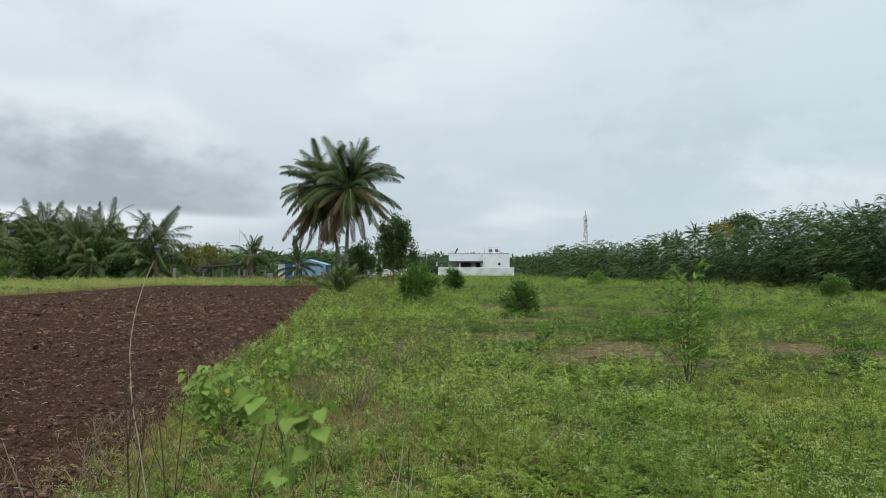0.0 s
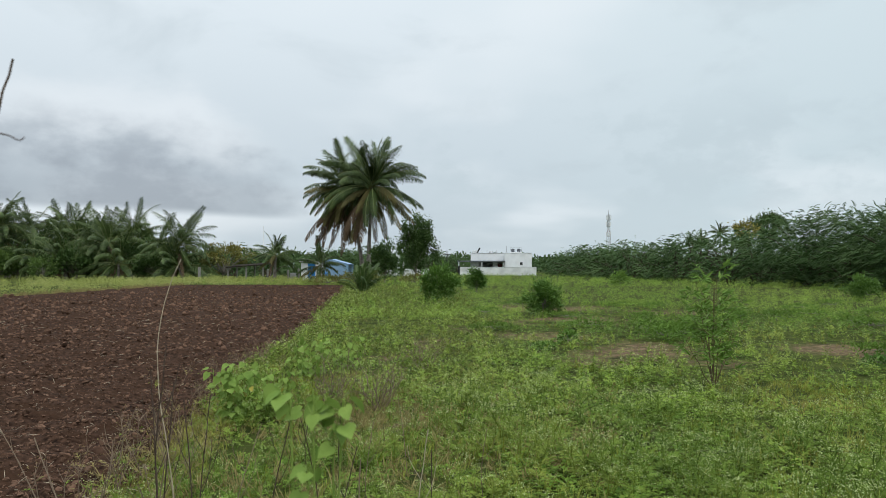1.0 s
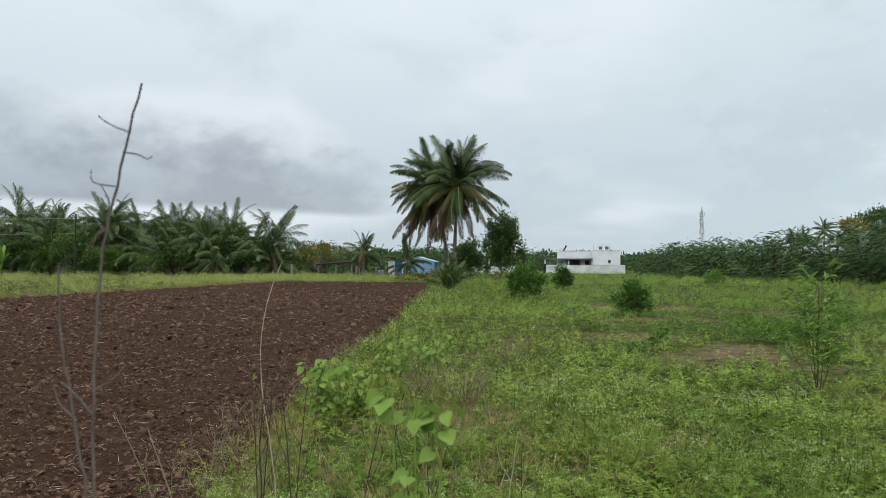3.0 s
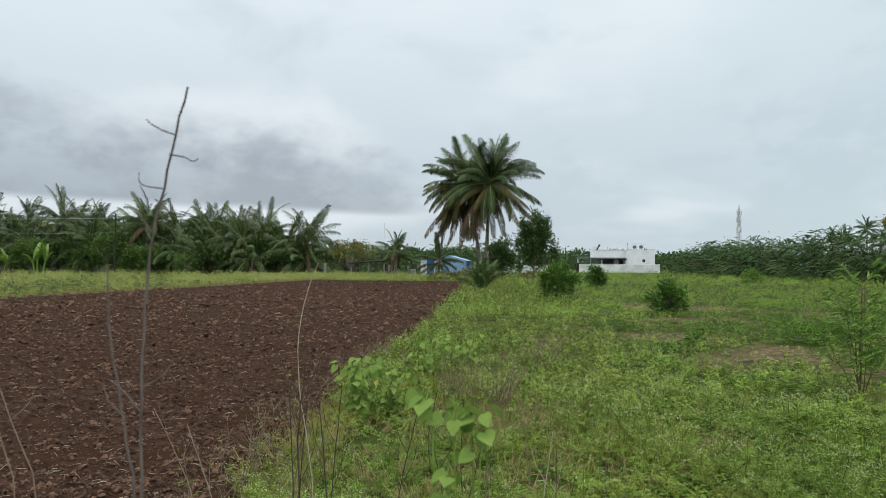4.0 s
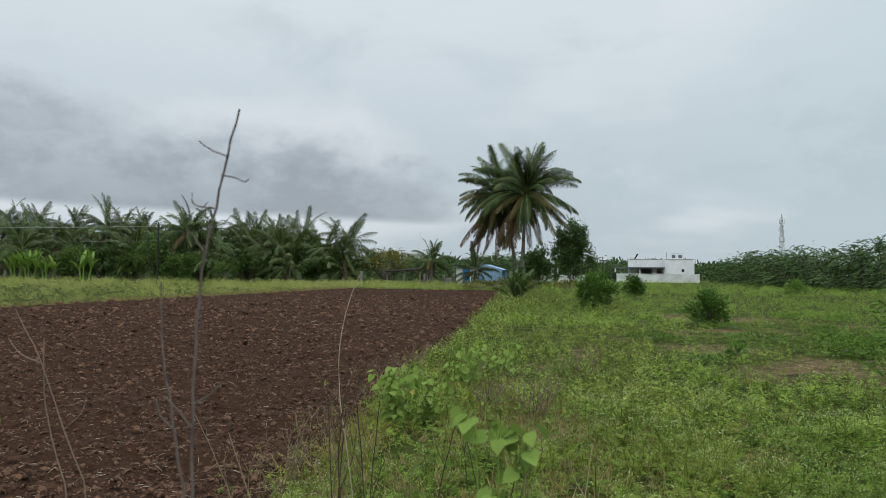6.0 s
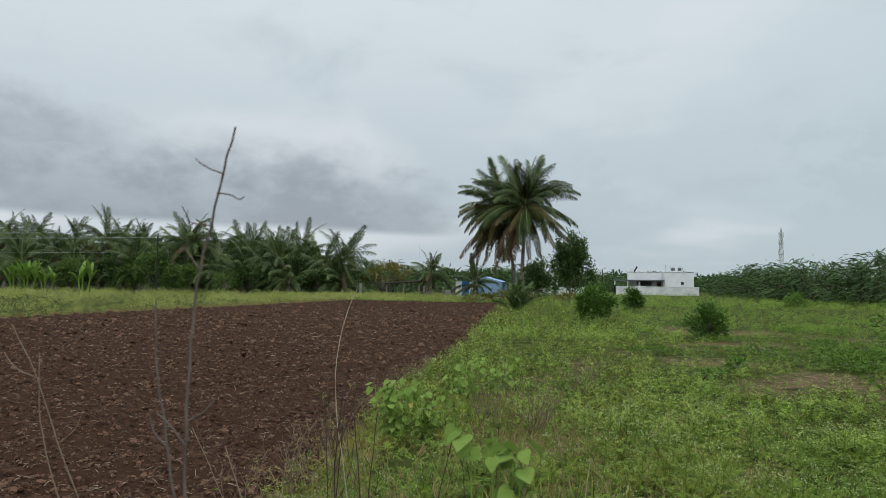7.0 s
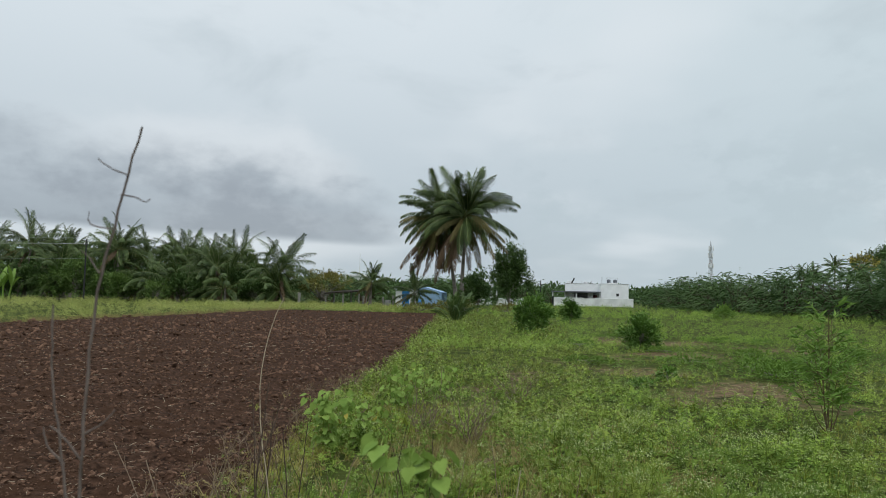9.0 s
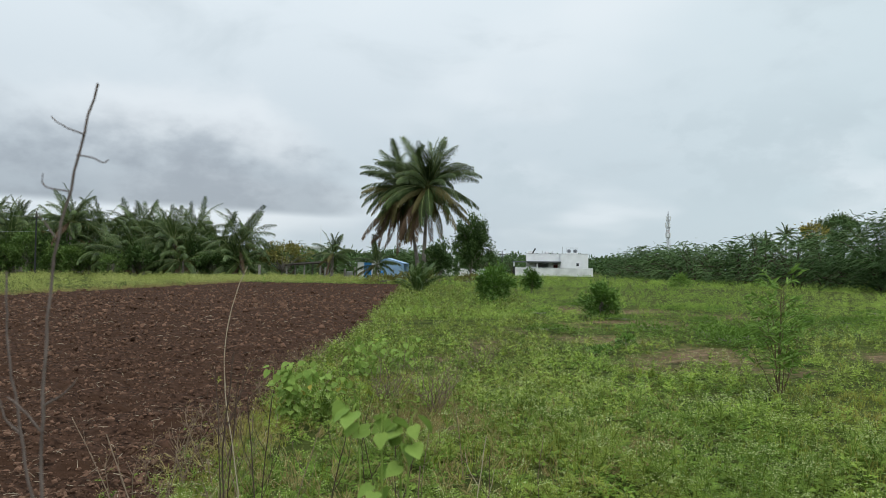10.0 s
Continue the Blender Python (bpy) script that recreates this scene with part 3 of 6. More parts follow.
def make_field():
    ys, y = [], FIELD_S
    while y < FIELD_N:
        ys.append(y)
        y += 0.045 + 0.0090 * abs(y - 5.0) if y > 3 else 0.16
    ys = np.array(ys + [FIELD_N])
    u = np.linspace(0, 1, 190)
    q = u ** 0.72
    X = FIELD_W + (edge_x(ys)[:, None] + 0.5 - FIELD_W) * q[None]
    Y = np.broadcast_to(ys[:, None], X.shape)
    Z = soil_height(X.ravel(), Y.ravel()).reshape(X.shape)
    rim = np.clip(np.minimum((X - FIELD_W) / 0.5, (edge_x(ys)[:, None] + 0.5 - X) / 0.6), 0, 1)
    rim = np.minimum(rim, np.clip((FIELD_N - Y) / 0.6, 0, 1))
    Z = Z * rim - 0.35 * (1 - rim) ** 2
    n = len(u)
    i = (np.arange(len(ys) - 1)[:, None] * n + np.arange(n - 1)[None]).ravel()
    me = mesh_of("ploughed_field", [(np.stack([X, Y, Z], -1), np.stack([i, i + 1, i + n + 1, i + n], -1), 0)], M["soil"], True)
    tagged(new("ploughed_field", me), "freshly ploughed reddish-brown cloddy soil", "field", kind="structure")


make_field()


def polar(n, r0, r1, a0, a1, power=0.0, rng=R):
    """Places in a sector about the standpoint, thinning with distance."""
    u = rng.uniform(0, 1, n)
    r = r0 * (r1 / r0) ** u if not power else (r0 ** power + u * (r1 ** power - r0 ** power)) ** (1 / power)
    a = np.radians(rng.uniform(a0, a1, n))
    return r * np.sin(a), r * np.cos(a), r


def make_clods():
    rng = np.random.default_rng(3)
    far, near = polar(27000, 3.2, 57.4, -50, 2, rng=rng), polar(21000, 3.0, 40, -50, 2, -0.6, rng)
    x, y, r = (np.concatenate(c) for c in zip(far, near))
    ok = in_field(x, y, -0.1)
    x, y, r = x[ok], y[ok], r[ok]
    big = np.arange(len(x)) % 10 < 2
    size = np.clip(rng.lognormal(-4.10, 0.48, len(x)) * np.where(big, 1.5, 1.0), 0.007, 0.055) * np.clip(r / 13, 0.62, 2.2)
    ph = (1 + 5 ** 0.5) / 2
    V0 = unit(np.array([(-1, ph, 0), (1, ph, 0), (-1, -ph, 0), (1, -ph, 0), (0, -1, ph), (0, 1, ph), (0, -1, -ph), (0, 1, -ph), (ph, 0, -1), (ph, 0, 1), (-ph, 0, -1), (-ph, 0, 1)]))
    F0 = [(0, 11, 5), (0, 5, 1), (0, 1, 7), (0, 7, 10), (0, 10, 11), (1, 5, 9), (5, 11, 4), (11, 10, 2), (10, 7, 6), (7, 1, 8), (3, 9, 4), (3, 4, 2), (3, 2, 6), (3, 6, 8), (3, 8, 9), (4, 9, 5), (2, 4, 11), (6, 2, 10), (8, 6, 7), (9, 8, 1)]
    V1 = np.array([(1, 0, 0), (0, 1, 0), (-1, 0, 0), (0, -1, 0), (0, 0, 1), (0, 0, -1)], float)
    F1 = [(0, 1, 4), (1, 2, 4), (2, 3, 4), (3, 0, 4), (1, 0, 5), (2, 1, 5), (3, 2, 5), (0, 3, 5)]
    z = soil_height(x, y) + 0.25 * size
    ps = []
    for k in range(10):
        s = np.arange(len(x)) % 10 == k
        V_, F_ = (V0, F0) if k < 2 else (V1, F1)
        Vk = V_ * rng.uniform(0.65, 1.2, (len(V_), 1)) * rng.uniform(0.75, 1.25, 3)
        s3 = size[s][:, None] * rng.uniform(0.75, 1.3, (s.sum(), 3)) * np.array([1, 1, 0.8])
        ps.append((*spread(Vk, F_, np.stack([x, y, z], -1)[s], spin(s.sum(), 0.5, rng), s3), 0))
    tagged(new("soil_clods", mesh_of("soil_clods", ps, M["clod"])), "loose brown clods on the ploughed soil", "soil clods", kind="stuff")
    # straw and dead roots
    x, y, r = polar(4600, 3.2, 45, -50, 5, rng=rng)
    ok = in_field(x, y, 0.4)
    x, y, r = x[ok], y[ok], r[ok]
    tv, tf = tube([(-0.5, 0, 0), (0, 0.04, 0.05), (0.5, 0, 0)], [0.022, 0.024, 0.010], 3)
    size = rng.uniform(0.03, 0.12, len(x)) * np.clip(r / 12, 0.8, 1.6)
    v, f = spread(tv, tf, np.stack([x, y, soil_height(x, y) + 0.01], -1), spin(len(x), 0.3, rng), size)
    tagged(new("straw_litter", mesh_of("straw_litter", [(v, f, 0)], M["straw"])), "scattered pale straw and dead roots on soil", "straw litter", kind="stuff")


make_clods()


# ---- weeds and grass ----
FERN = ([(0, -0.035, 0), (0, 0.035, 0), (1, 0, -0.12), (0.26, 0, 0.03), (0.42, 0, 0.03), (0.62, 0.34, -0.02), (0.62, -0.34, -0.02),
         (0.54, 0, 0.0), (0.68, 0, 0.0), (0.88, 0.24, -0.08), (0.88, -0.24, -0.08)],
        [(0, 2, 1), (3, 4, 5), (3, 6, 4), (7, 8, 9), (7, 10, 8)])
FERN3 = ([(0, -0.06, 0), (0, 0.06, 0), (1, 0, -0.12), (0.3, 0, 0.03), (0.56, 0, 0.03), (0.74, 0.36, -0.03), (0.74, -0.36, -0.03)], [(0, 2, 1), (3, 4, 5), (3, 6, 4)])
BUD = ([(0.5, 0, -0.2), (-0.25, 0.43, -0.2), (-0.25, -0.43, -0.2), (0, 0, 0.4)], [(0, 1, 3), (1, 2, 3), (2, 0, 3)])


def weed_template(rng, leaves=16, heads=24, fancy=True, head=(0.019, 0.032)):
    """One branching weed of cut leaves, one metre high: stems, leaves, then the tiny flower heads."""
    pts = wander((0, 0, 0), (rng.normal(0, 0.07), rng.normal(0, 0.07), 0.78), 4 if fancy else 2, 0.05, rng)
    st = [tube(pts, np.linspace(0.014, 0.006, len(pts)), 3)]
    ends = [pts[-1] + [0, 0, 0.06]]
    for k in range(5 if fancy else 4):
        a = k * 2.4 + rng.uniform(-0.5, 0.5)
        b = np.array([np.interp(rng.uniform(0.35, 0.72), pts[:, 2], pts[:, q]) for q in range(3)])
        e = b + np.array([math.cos(a) * rng.uniform(0.14, 0.32), math.sin(a) * rng.uniform(0.14, 0.32), rng.uniform(0.2, 0.36)])
        if fancy:
            st.append(tube([b, e], [0.007, 0.004], 3))
        ends.append(e)
    n = leaves
    a, h = rng.uniform(0, 6.28, n), rng.uniform(0.03, 1.0, n) ** 1.4 * 0.75
    d = np.stack([np.cos(a), np.sin(a), rng.uniform(-0.1, 0.8, n)], -1)
    p = np.stack([np.interp(h, pts[:, 2], pts[:, 0]), np.interp(h, pts[:, 2], pts[:, 1]), h], -1) + 0.03 * d
    lv = spread(*(FERN if fancy else FERN3), p, frames(d, (0, 0, 1), rng), rng.uniform(0.20, 0.40, n) * (1.15 - 0.7 * h))
    e = np.array(ends)[rng.integers(0, len(ends), heads)] + rng.normal(0, 0.05, (heads, 3)) * [1, 1, 0.7]
    return join(st), lv, spread(*BUD, e, spin(heads, 0.4, rng), rng.uniform(*head, heads))


def tuft_template(rng, n=9, wide=(0.035, 0.06)):
    p = np.stack([rng.normal(0, 0.12, n), rng.normal(0, 0.12, n), 0 * rng.normal(size=n)], -1)
    s = np.stack([rng.uniform(0.5, 1.1, n), rng.uniform(*wide, n), rng.uniform(0.5, 1.0, n)], -1)
    return spread(*BLADE, p, spin(n, 0.2, rng), s)


def low_template(rng, n=9, s0=0.35, s1=0.65, tmpl=LEAF):
    a = rng.uniform(0, 6.28, n)
    p = np.stack([rng.normal(0, 0.3, n), rng.normal(0, 0.3, n), rng.uniform(0.15, 0.6, n)], -1)
    d = np.stack([np.cos(a), np.sin(a), rng.uniform(-0.2, 0.45, n)], -1)
    return spread(*tmpl, p, frames(d, (0, 0, 1), rng), rng.uniform(s0, s1, n))


def clump_template(rng, n=15, s0=0.22, s1=0.40, wide=1.0):
    a = rng.uniform(0, 6.28, n)
    p = np.stack([rng.normal(0, 0.3, n), rng.normal(0, 0.3, n), rng.uniform(0.02, 0.75, n)], -1)
    d = np.stack([np.cos(a) * 0.8, np.sin(a) * 0.8, rng.uniform(0.2, 1.2, n)], -1)
    return spread(*LEAF, p, frames(d, None, rng), rng.uniform(s0, s1, n)[:, None] * [1, wide, 1])


def growth(x, y):
    """How tall and thick the weeds stand."""
    g = 0.60 + 0.30 * lumps(x, y, 0.9, 3) + 0.28 * lumps(x, y, 3.1, 5) + 0.26 * lumps(x, y, 8.0, 8)
    return np.clip(g, 0.05, 1.25) * (1 - 0.85 * bareness(x, y))


def stand(x, y, spots):
    """How far a place lies inside one of some stands of weeds, 0 to 1, with uneven borders."""
    w = np.zeros_like(x)
    for cx, cy, hx, hy in spots:
        q = ((x - cx) / hx) ** 2 + ((y - cy) / hy) ** 2
        w = np.maximum(w, np.clip(1.3 - q + 0.35 * lumps(x, y, 2.3, cx) + 0.3 * lumps(x, y, 5.7, cy), 0, 1))
    return w


def ok_weed(x, y, rng, keep=0.12):
    g = growth(x, y)
    return ~in_field(x, y, 0.08) & (rng.uniform(0, 1, len(x)) < keep + g) & (x > FIELD_W) & (rng.uniform(0, 1, len(x)) > 0.82 * bareness(x, y)) & (np.hypot(x, y) > 0.9)


def make_weeds():
    rng = np.random.default_rng(11)
    temps = [weed_template(rng) for _ in range(5)]
    small = [weed_template(rng, 14, 10, False, (0.026, 0.044)) for _ in range(6)]
    broad = [low_template(rng, 14, 0.20, 0.34) for _ in range(4)]
    tufts = [tuft_template(rng) for _ in range(4)]
    thin = [tuft_template(rng, 7, (0.05, 0.09)) for _ in range(4)]
    lows = [low_template(rng) for _ in range(4)]
    cut_lows = [low_template(rng, 9, 0.5, 0.9, FERN) for _ in range(4)]
    fine_lows = [low_template(rng, 12, 0.20, 0.36) for _ in range(4)]
    clumps = [clump_template(rng, 15, 0.16, 0.30) for _ in range(4)]
    fine_clumps = [clump_template(rng, 18, 0.14, 0.26, 0.9) for _ in range(4)]
    wp, gp, lp, fp, sp, dp, ep = [], [], [], [], [], [], []

    def put(out, tset, n, r0, r1, h0, h1, slot=0, tall=True, a0=-48, a1=50, sink=0.02, power=0.0, keep=None, liking=None):
        x, y, r = polar(n, r0, r1, a0, a1, power, rng)
        k = ok_weed(x, y, rng, keep if keep is not None else 0.12 if tall else 0.42)
        if liking:
            k &= rng.uniform(0, 1, len(x)) < liking(x, y)
        x, y, r = x[k], y[k], r[k]
        g = growth(x, y) if tall else 0.5 + 0.5 * growth(x, y)
        h = rng.uniform(h0, h1, len(x)) * (0.45 + 0.65 * g)
        pick = rng.integers(0, len(tset), len(x))
        rot = spin(len(x), 0.14, rng)
        z = ground_height(x, y) - sink
        for j, t in enumerate(tset):
            s = pick == j
            pos = np.stack([x, y, z], -1)[s]
            for q, (tv, tf) in enumerate(t if isinstance(t, tuple) and len(t) == 3 else [t]):
                v, f = spread(tv, tf, pos, rot[s], h[s])
                out.append((v, f, 1 if q == 2 else slot))

    def flowery(x, y):
        return (1 - 0.88 * stand(x, y, YELLOW)) * (1 - 0.75 * stand(x, y, DARK))

    def grassy(x, y):
        return 0.28 + 0.72 * stand(x, y, YELLOW)

    def darkish(x, y):
        return stand(x, y, DARK)

    put(wp, temps, 3700, 2.9, 9.5, 0.17, 0.40, liking=flowery)
    put(sp, small, 9000, 7.6, 27, 0.16, 0.36, liking=flowery)
    put(gp, tufts, 8200, 2.6, 11, 0.07, 0.17, tall=False, liking=grassy)
    put(gp, tufts, 9000, 6, 12, 0.05, 0.12, tall=False, a0=-22, a1=45, liking=lambda x, y: stand(x, y, YELLOW))
    put(gp, thin, 5200, 8.5, 30, 0.09, 0.19, tall=False, liking=grassy)
    put(lp, lows, 4200, 2.6, 9, 0.05, 0.11, tall=False)
    put(lp, cut_lows, 3800, 2.6, 12, 0.08, 0.16, tall=False, liking=flowery)
    put(lp, fine_lows, 9000, 7.5, 30, 0.09, 0.19, tall=False)
    put(dp, broad, 5200, 12, 34, 0.16, 0.32, tall=False, liking=darkish)
    # taller broad-leaved weeds along the soil's edge
    y = 8.5 * (52 / 8.5) ** rng.uniform(0, 1, 1900)
    x = edge_x(y) + 0.2 + rng.uniform(0, 1, 1900) ** 1.9 * (2.8 + 0.09 * y)
    k = (growth(x, y) > 0.3 + 0.35 * lumps(x, y, 1.6, 2)) & (stand(x, y, YELLOW) < 0.4)
    x, y = x[k], y[k]
    h = rng.uniform(0.25, 0.52, len(x)) * np.clip(y / 22, 0.8, 1.25)
    tall = [clump_template(rng, 20, 0.10, 0.20, 1.2) for _ in range(4)]
    for q in range(6):
        s = np.arange(len(x)) % 6 == q
        pos, rot = np.stack([x, y, 0 * x - 0.02], -1)[s], spin(s.sum(), 0.16, rng)
        if q < 4:
            ep.append((*spread(*tall[q], pos, rot, h[s]), 0))
        else:
            for i, (tv, tf) in enumerate(small[q]):
                sp.append((*spread(tv, tf, pos, rot, h[s]), 1 if i == 2 else 0))
    # a worn patch of dead grass
    x, y = -1.0 + rng.normal(0, 0.5, 420), 7.4 + rng.normal(0, 0.9, 420)
    gp.append((*spread(*tufts[1], np.stack([x, y, 0 * x - 0.01], -1), spin(420, 0.6, rng), rng.uniform(0.09, 0.18, 420)), 1))
    # dry grass near the soil's edge
    x, y, r = polar(1900, 2.6, 10, -45, 12, 0.0, rng)
    k = ~in_field(x, y, -0.15) & (lumps(x, y, 2.2, 4) + lumps(x, y, 6.0, 1) > -0.3)
    x, y = x[k], y[k]
    gp.append((*spread(*tufts[2], np.stack([x, y, 0 * x - 0.01], -1), spin(len(x), 0.45, rng), rng.uniform(0.08, 0.18, len(x))), 1))
    # short grass and dead blades on the rim of the soil
    y = rng.uniform(2.3, 12, 1500)
    x = edge_x(y) + rng.uniform(-0.12, 0.55, 1500)
    for q in range(4):
        t_ = np.arange(1500) % 4 == q
        gp.append((*spread(*tufts[q], np.stack([x, y, ground_height(x, y) - 0.01], -1)[t_], spin(t_.sum(), 0.45, rng), rng.uniform(0.06, 0.15, t_.sum())), int(q == 3)))
    # dead leaves and stems lying on the thin patches
    x, y, r = polar(5000, 3, 28, -40, 48, 0.0, rng)
    k = ~in_field(x, y, 0.3) & (rng.uniform(0, 1, len(x)) < 0.08 + bareness(x, y))
    x, y = x[k], y[k]
    gp.append((*spread(*thin[0], np.stack([x, y, ground_height(x, y) - 0.005], -1), spin(len(x), 0.9, rng), rng.uniform(0.05, 0.13, len(x))), 1))
    put(fp, fine_clumps, 7600, 20, 62, 0.22, 0.38, tall=False, liking=lambda x, y: 1 - 0.7 * stand(x, y, DARK))
    put(fp, clumps, 4200, 55, 150, 0.42, 0.68, tall=False, a0=-30)
    put(fp, clumps, 1000, 3, 40, 0.30, 0.5, a0=50, a1=200, power=2.0)
    put(gp, tufts, 1800, 0.9, 8, 0.10, 0.22, tall=False, a0=-180, a1=180, power=2.0)
    put(lp, lows, 2600, 0.9, 8, 0.08, 0.17, tall=False, a0=-180, a1=180, power=2.0)
    put(wp, small, 900, 1.2, 9, 0.15, 0.35, a0=-180, a1=180, power=2.0)
    tagged(new("flowering_weeds", mesh_of("flowering_weeds", wp, [M["weed"], M["flower"]])), "knee-high green weeds with tiny white flowers", "weeds", kind="stuff")
    tagged(new("seeding_weeds", mesh_of("seeding_weeds", sp, [M["midweed"], M["flower"]])), "light green seeding weeds across the field", "weeds", kind="stuff")
    tagged(new("grass", mesh_of("grass", gp, [M["grass"], M["drygrass"]])), "yellow-green wild grass between the weeds", "grass", kind="stuff")
    tagged(new("low_weeds", mesh_of("low_weeds", lp, M["clover"])), "low bright green broad-leaved ground weeds", "weeds", kind="stuff")
    tagged(new("edge_weeds", mesh_of("edge_weeds", ep, M["edgeweed"])), "tall olive green weeds along the soil's edge", "weeds", kind="stuff")
    tagged(new("creeping_weeds", mesh_of("creeping_weeds", dp, M["creeper"])), "low dark green creeping weeds on thin soil", "weeds", kind="stuff")
    tagged(new("distant_weeds", mesh_of("distant_weeds", fp, M["farweed"])), "light green weeds covering the open field", "weeds", kind="stuff")
    # pale green crop strip beyond the soil
    cp = []
    soft = [clump_template(rng, 15, 0.16, 0.30, 0.85) for _ in range(4)]
    n = 6500
    x = -23.6 - 62 * rng.uniform(0, 1, n) ** 1.3
    y = rng.uniform(8, 92, n)
    r = np.hypot(x, y)
    k = (y < 84 + 0.08 * x) | (r < 80)
    x, y, r = x[k], y[k], r[k]
    h = rng.uniform(0.34, 0.52, len(x)) * np.clip(r / 50, 0.8, 1.3) * np.clip(0.85 + 0.5 * lumps(x, y, 0.9, 3), 0.4, 1.35)
    for j, t in enumerate(soft):
        s = np.arange(len(x)) % 4 == j
        s3 = h[s]
        cp.append((*spread(*t, np.stack([x, y, 0 * x - 0.02], -1)[s], spin(s.sum(), 0.2, rng), s3), 0))
    x = rng.uniform(-34, -9, 900)
    y = FIELD_N + 0.4 + rng.uniform(0, 1, 900) ** 1.5 * 24
    cp.append((*spread(*clumps[1], np.stack([x, y, 0 * x - 0.02], -1), spin(900, 0.1, rng), rng.uniform(0.45, 0.8, 900)), 0))
    y = rng.uniform(12, 58, 700)
    x = FIELD_W + rng.normal(-0.25, 0.22, 700)
    cp.append((*spread(*tufts[0], np.stack([x, y, 0 * x - 0.02], -1), spin(700, 0.3, rng), rng.uniform(0.15, 0.4, 700)), 1))
    tagged(new("crop_strip", mesh_of("crop_strip", cp, [M["crop"], M["drygrass"]])), "strip of pale yellow-green standing crop", "crop", kind="stuff")


make_weeds()


# ---- palms ----
def frond_mesh(name, rng, length, e0, bend, n, mat, lean=0.5, width=0.055, drop=0.5, lift=0.0):
    """A feather leaf that rises at e0 degrees and bends down by bend degrees; its rib, then its leaflets."""
    s = np.linspace(0, 1, 12)
    el = np.radians(e0 - bend * s ** 1.4)
    ds = length / 11
    x = np.concatenate([[0], np.cumsum(np.cos(el[:-1]) * ds)])
    z = np.concatenate([[0], np.cumsum(np.sin(el[:-1]) * ds)])
    yb = 0.10 * length * rng.uniform(-1, 1) * s ** 2
    ax = np.stack([x, yb, z], -1)
    rib = tube(ax, np.linspace(0.035, 0.006, 12) * length / 4.5, 4)
    tq = np.linspace(0.14, 0.99, n)
    p = np.stack([np.interp(tq, s, ax[:, k]) for k in range(3)], -1)
    tg = unit(np.stack([np.interp(tq, s, np.gradient(ax[:, k])) for k in range(3)], -1))
    side = unit(np.cross(tg, [0, 0, 1.0]) + 1e-6)
    nor = np.cross(side, tg)
    vs, fs, o = [], [], 0
    for sg in (-1, 1):
        ll = length * 0.18 * np.sin(np.pi * (0.13 + 0.80 * tq)) ** 0.7 * rng.uniform(0.86, 1.1, n)
        d = unit(tg * lean + sg * side * rng.uniform(0.85, 1.0, n)[:, None] + nor * (lift + rng.uniform(-0.08, 0.08, n)[:, None]) + rng.normal(0, 0.09, (n, 3)))
        sag = np.array([0, 0, -1.0]) * drop * rng.uniform(0.6, 1.5, n)[:, None]
        mid = p + unit(d + 0.42 * sag) * ll[:, None] * 0.48
        tip = mid + unit(0.8 * d + 1.5 * sag) * ll[:, None] * 0.52
        w = unit(tg - d * (tg * d).sum(-1, keepdims=True)) * width * rng.uniform(0.75, 1.2, n)[:, None] * length / 4.5
        v = np.stack([p - w * 0.45, p + w * 0.45, mid + w, mid - w, tip + w * 0.12, tip - w * 0.12], 1)
        vs.append(v.reshape(-1, 3))
        k = np.arange(n) * 6 + o
        fs.append(np.concatenate([np.stack([k, k + 1, k + 2, k + 3], -1), np.stack([k + 3, k + 2, k + 4, k + 5], -1)]))
        o += 6 * n
    return mesh_of(name, [(*rib, 0), (np.concatenate(vs), np.concatenate(fs), 1)], [M["rachis"] if mat in ("palm", "palm_young") else M[mat], M[mat]])


class PalmKit:
    """Leaf meshes by stage, shared by all palms of a size."""

    def __init__(self, seed, length, n, width=0.055, green="palm"):
        rng = np.random.default_rng(seed)

        def mk(e0, bend, mat, drop, lean=0.55):
            return frond_mesh("frond", rng, length * rng.uniform(0.9, 1.06), e0, bend, n, mat, lean, width, drop, 0.35 - 0.5 * drop)

        self.up = [mk(86, 22, green, 0.25, 1.5), mk(80, 40, green, 0.3, 1.3), mk(72, 58, green, 0.5, 1.1), mk(66, 68, green, 0.6, 1.0), mk(82, 62, green, 0.4, 1.2)]
        self.mid = [mk(56, 78, green, 0.9, 0.9), mk(44, 76, green, 1.0, 0.85), mk(32, 70, green, 1.1, 0.8), mk(18, 66, green, 1.2, 0.7), mk(48, 90, green, 1.1, 0.8)]
        self.low = [mk(6, 74, green, 1.4), mk(-8, 66, green, 1.5)]
        self.old = [mk(2, 54, "palm_old", 1.5), mk(-12, 46, "palm_old", 1.5), mk(-24, 40, "palm_old", 1.5)]
        self.hang = [mk(-38, 44, "palm_dead", 1.6), mk(-46, 34, "palm_dead", 1.6), mk(-60, 24, "palm_dead", 1.6), mk(-40, 40, "palm_old", 1.6), mk(-70, 14, "palm_dead", 1.6)]
        self.dead = [mk(-30, 55, "palm_dead", 1.6), mk(-46, 44, "palm_dead", 1.6), mk(-60, 28, "palm_dead", 1.6)]


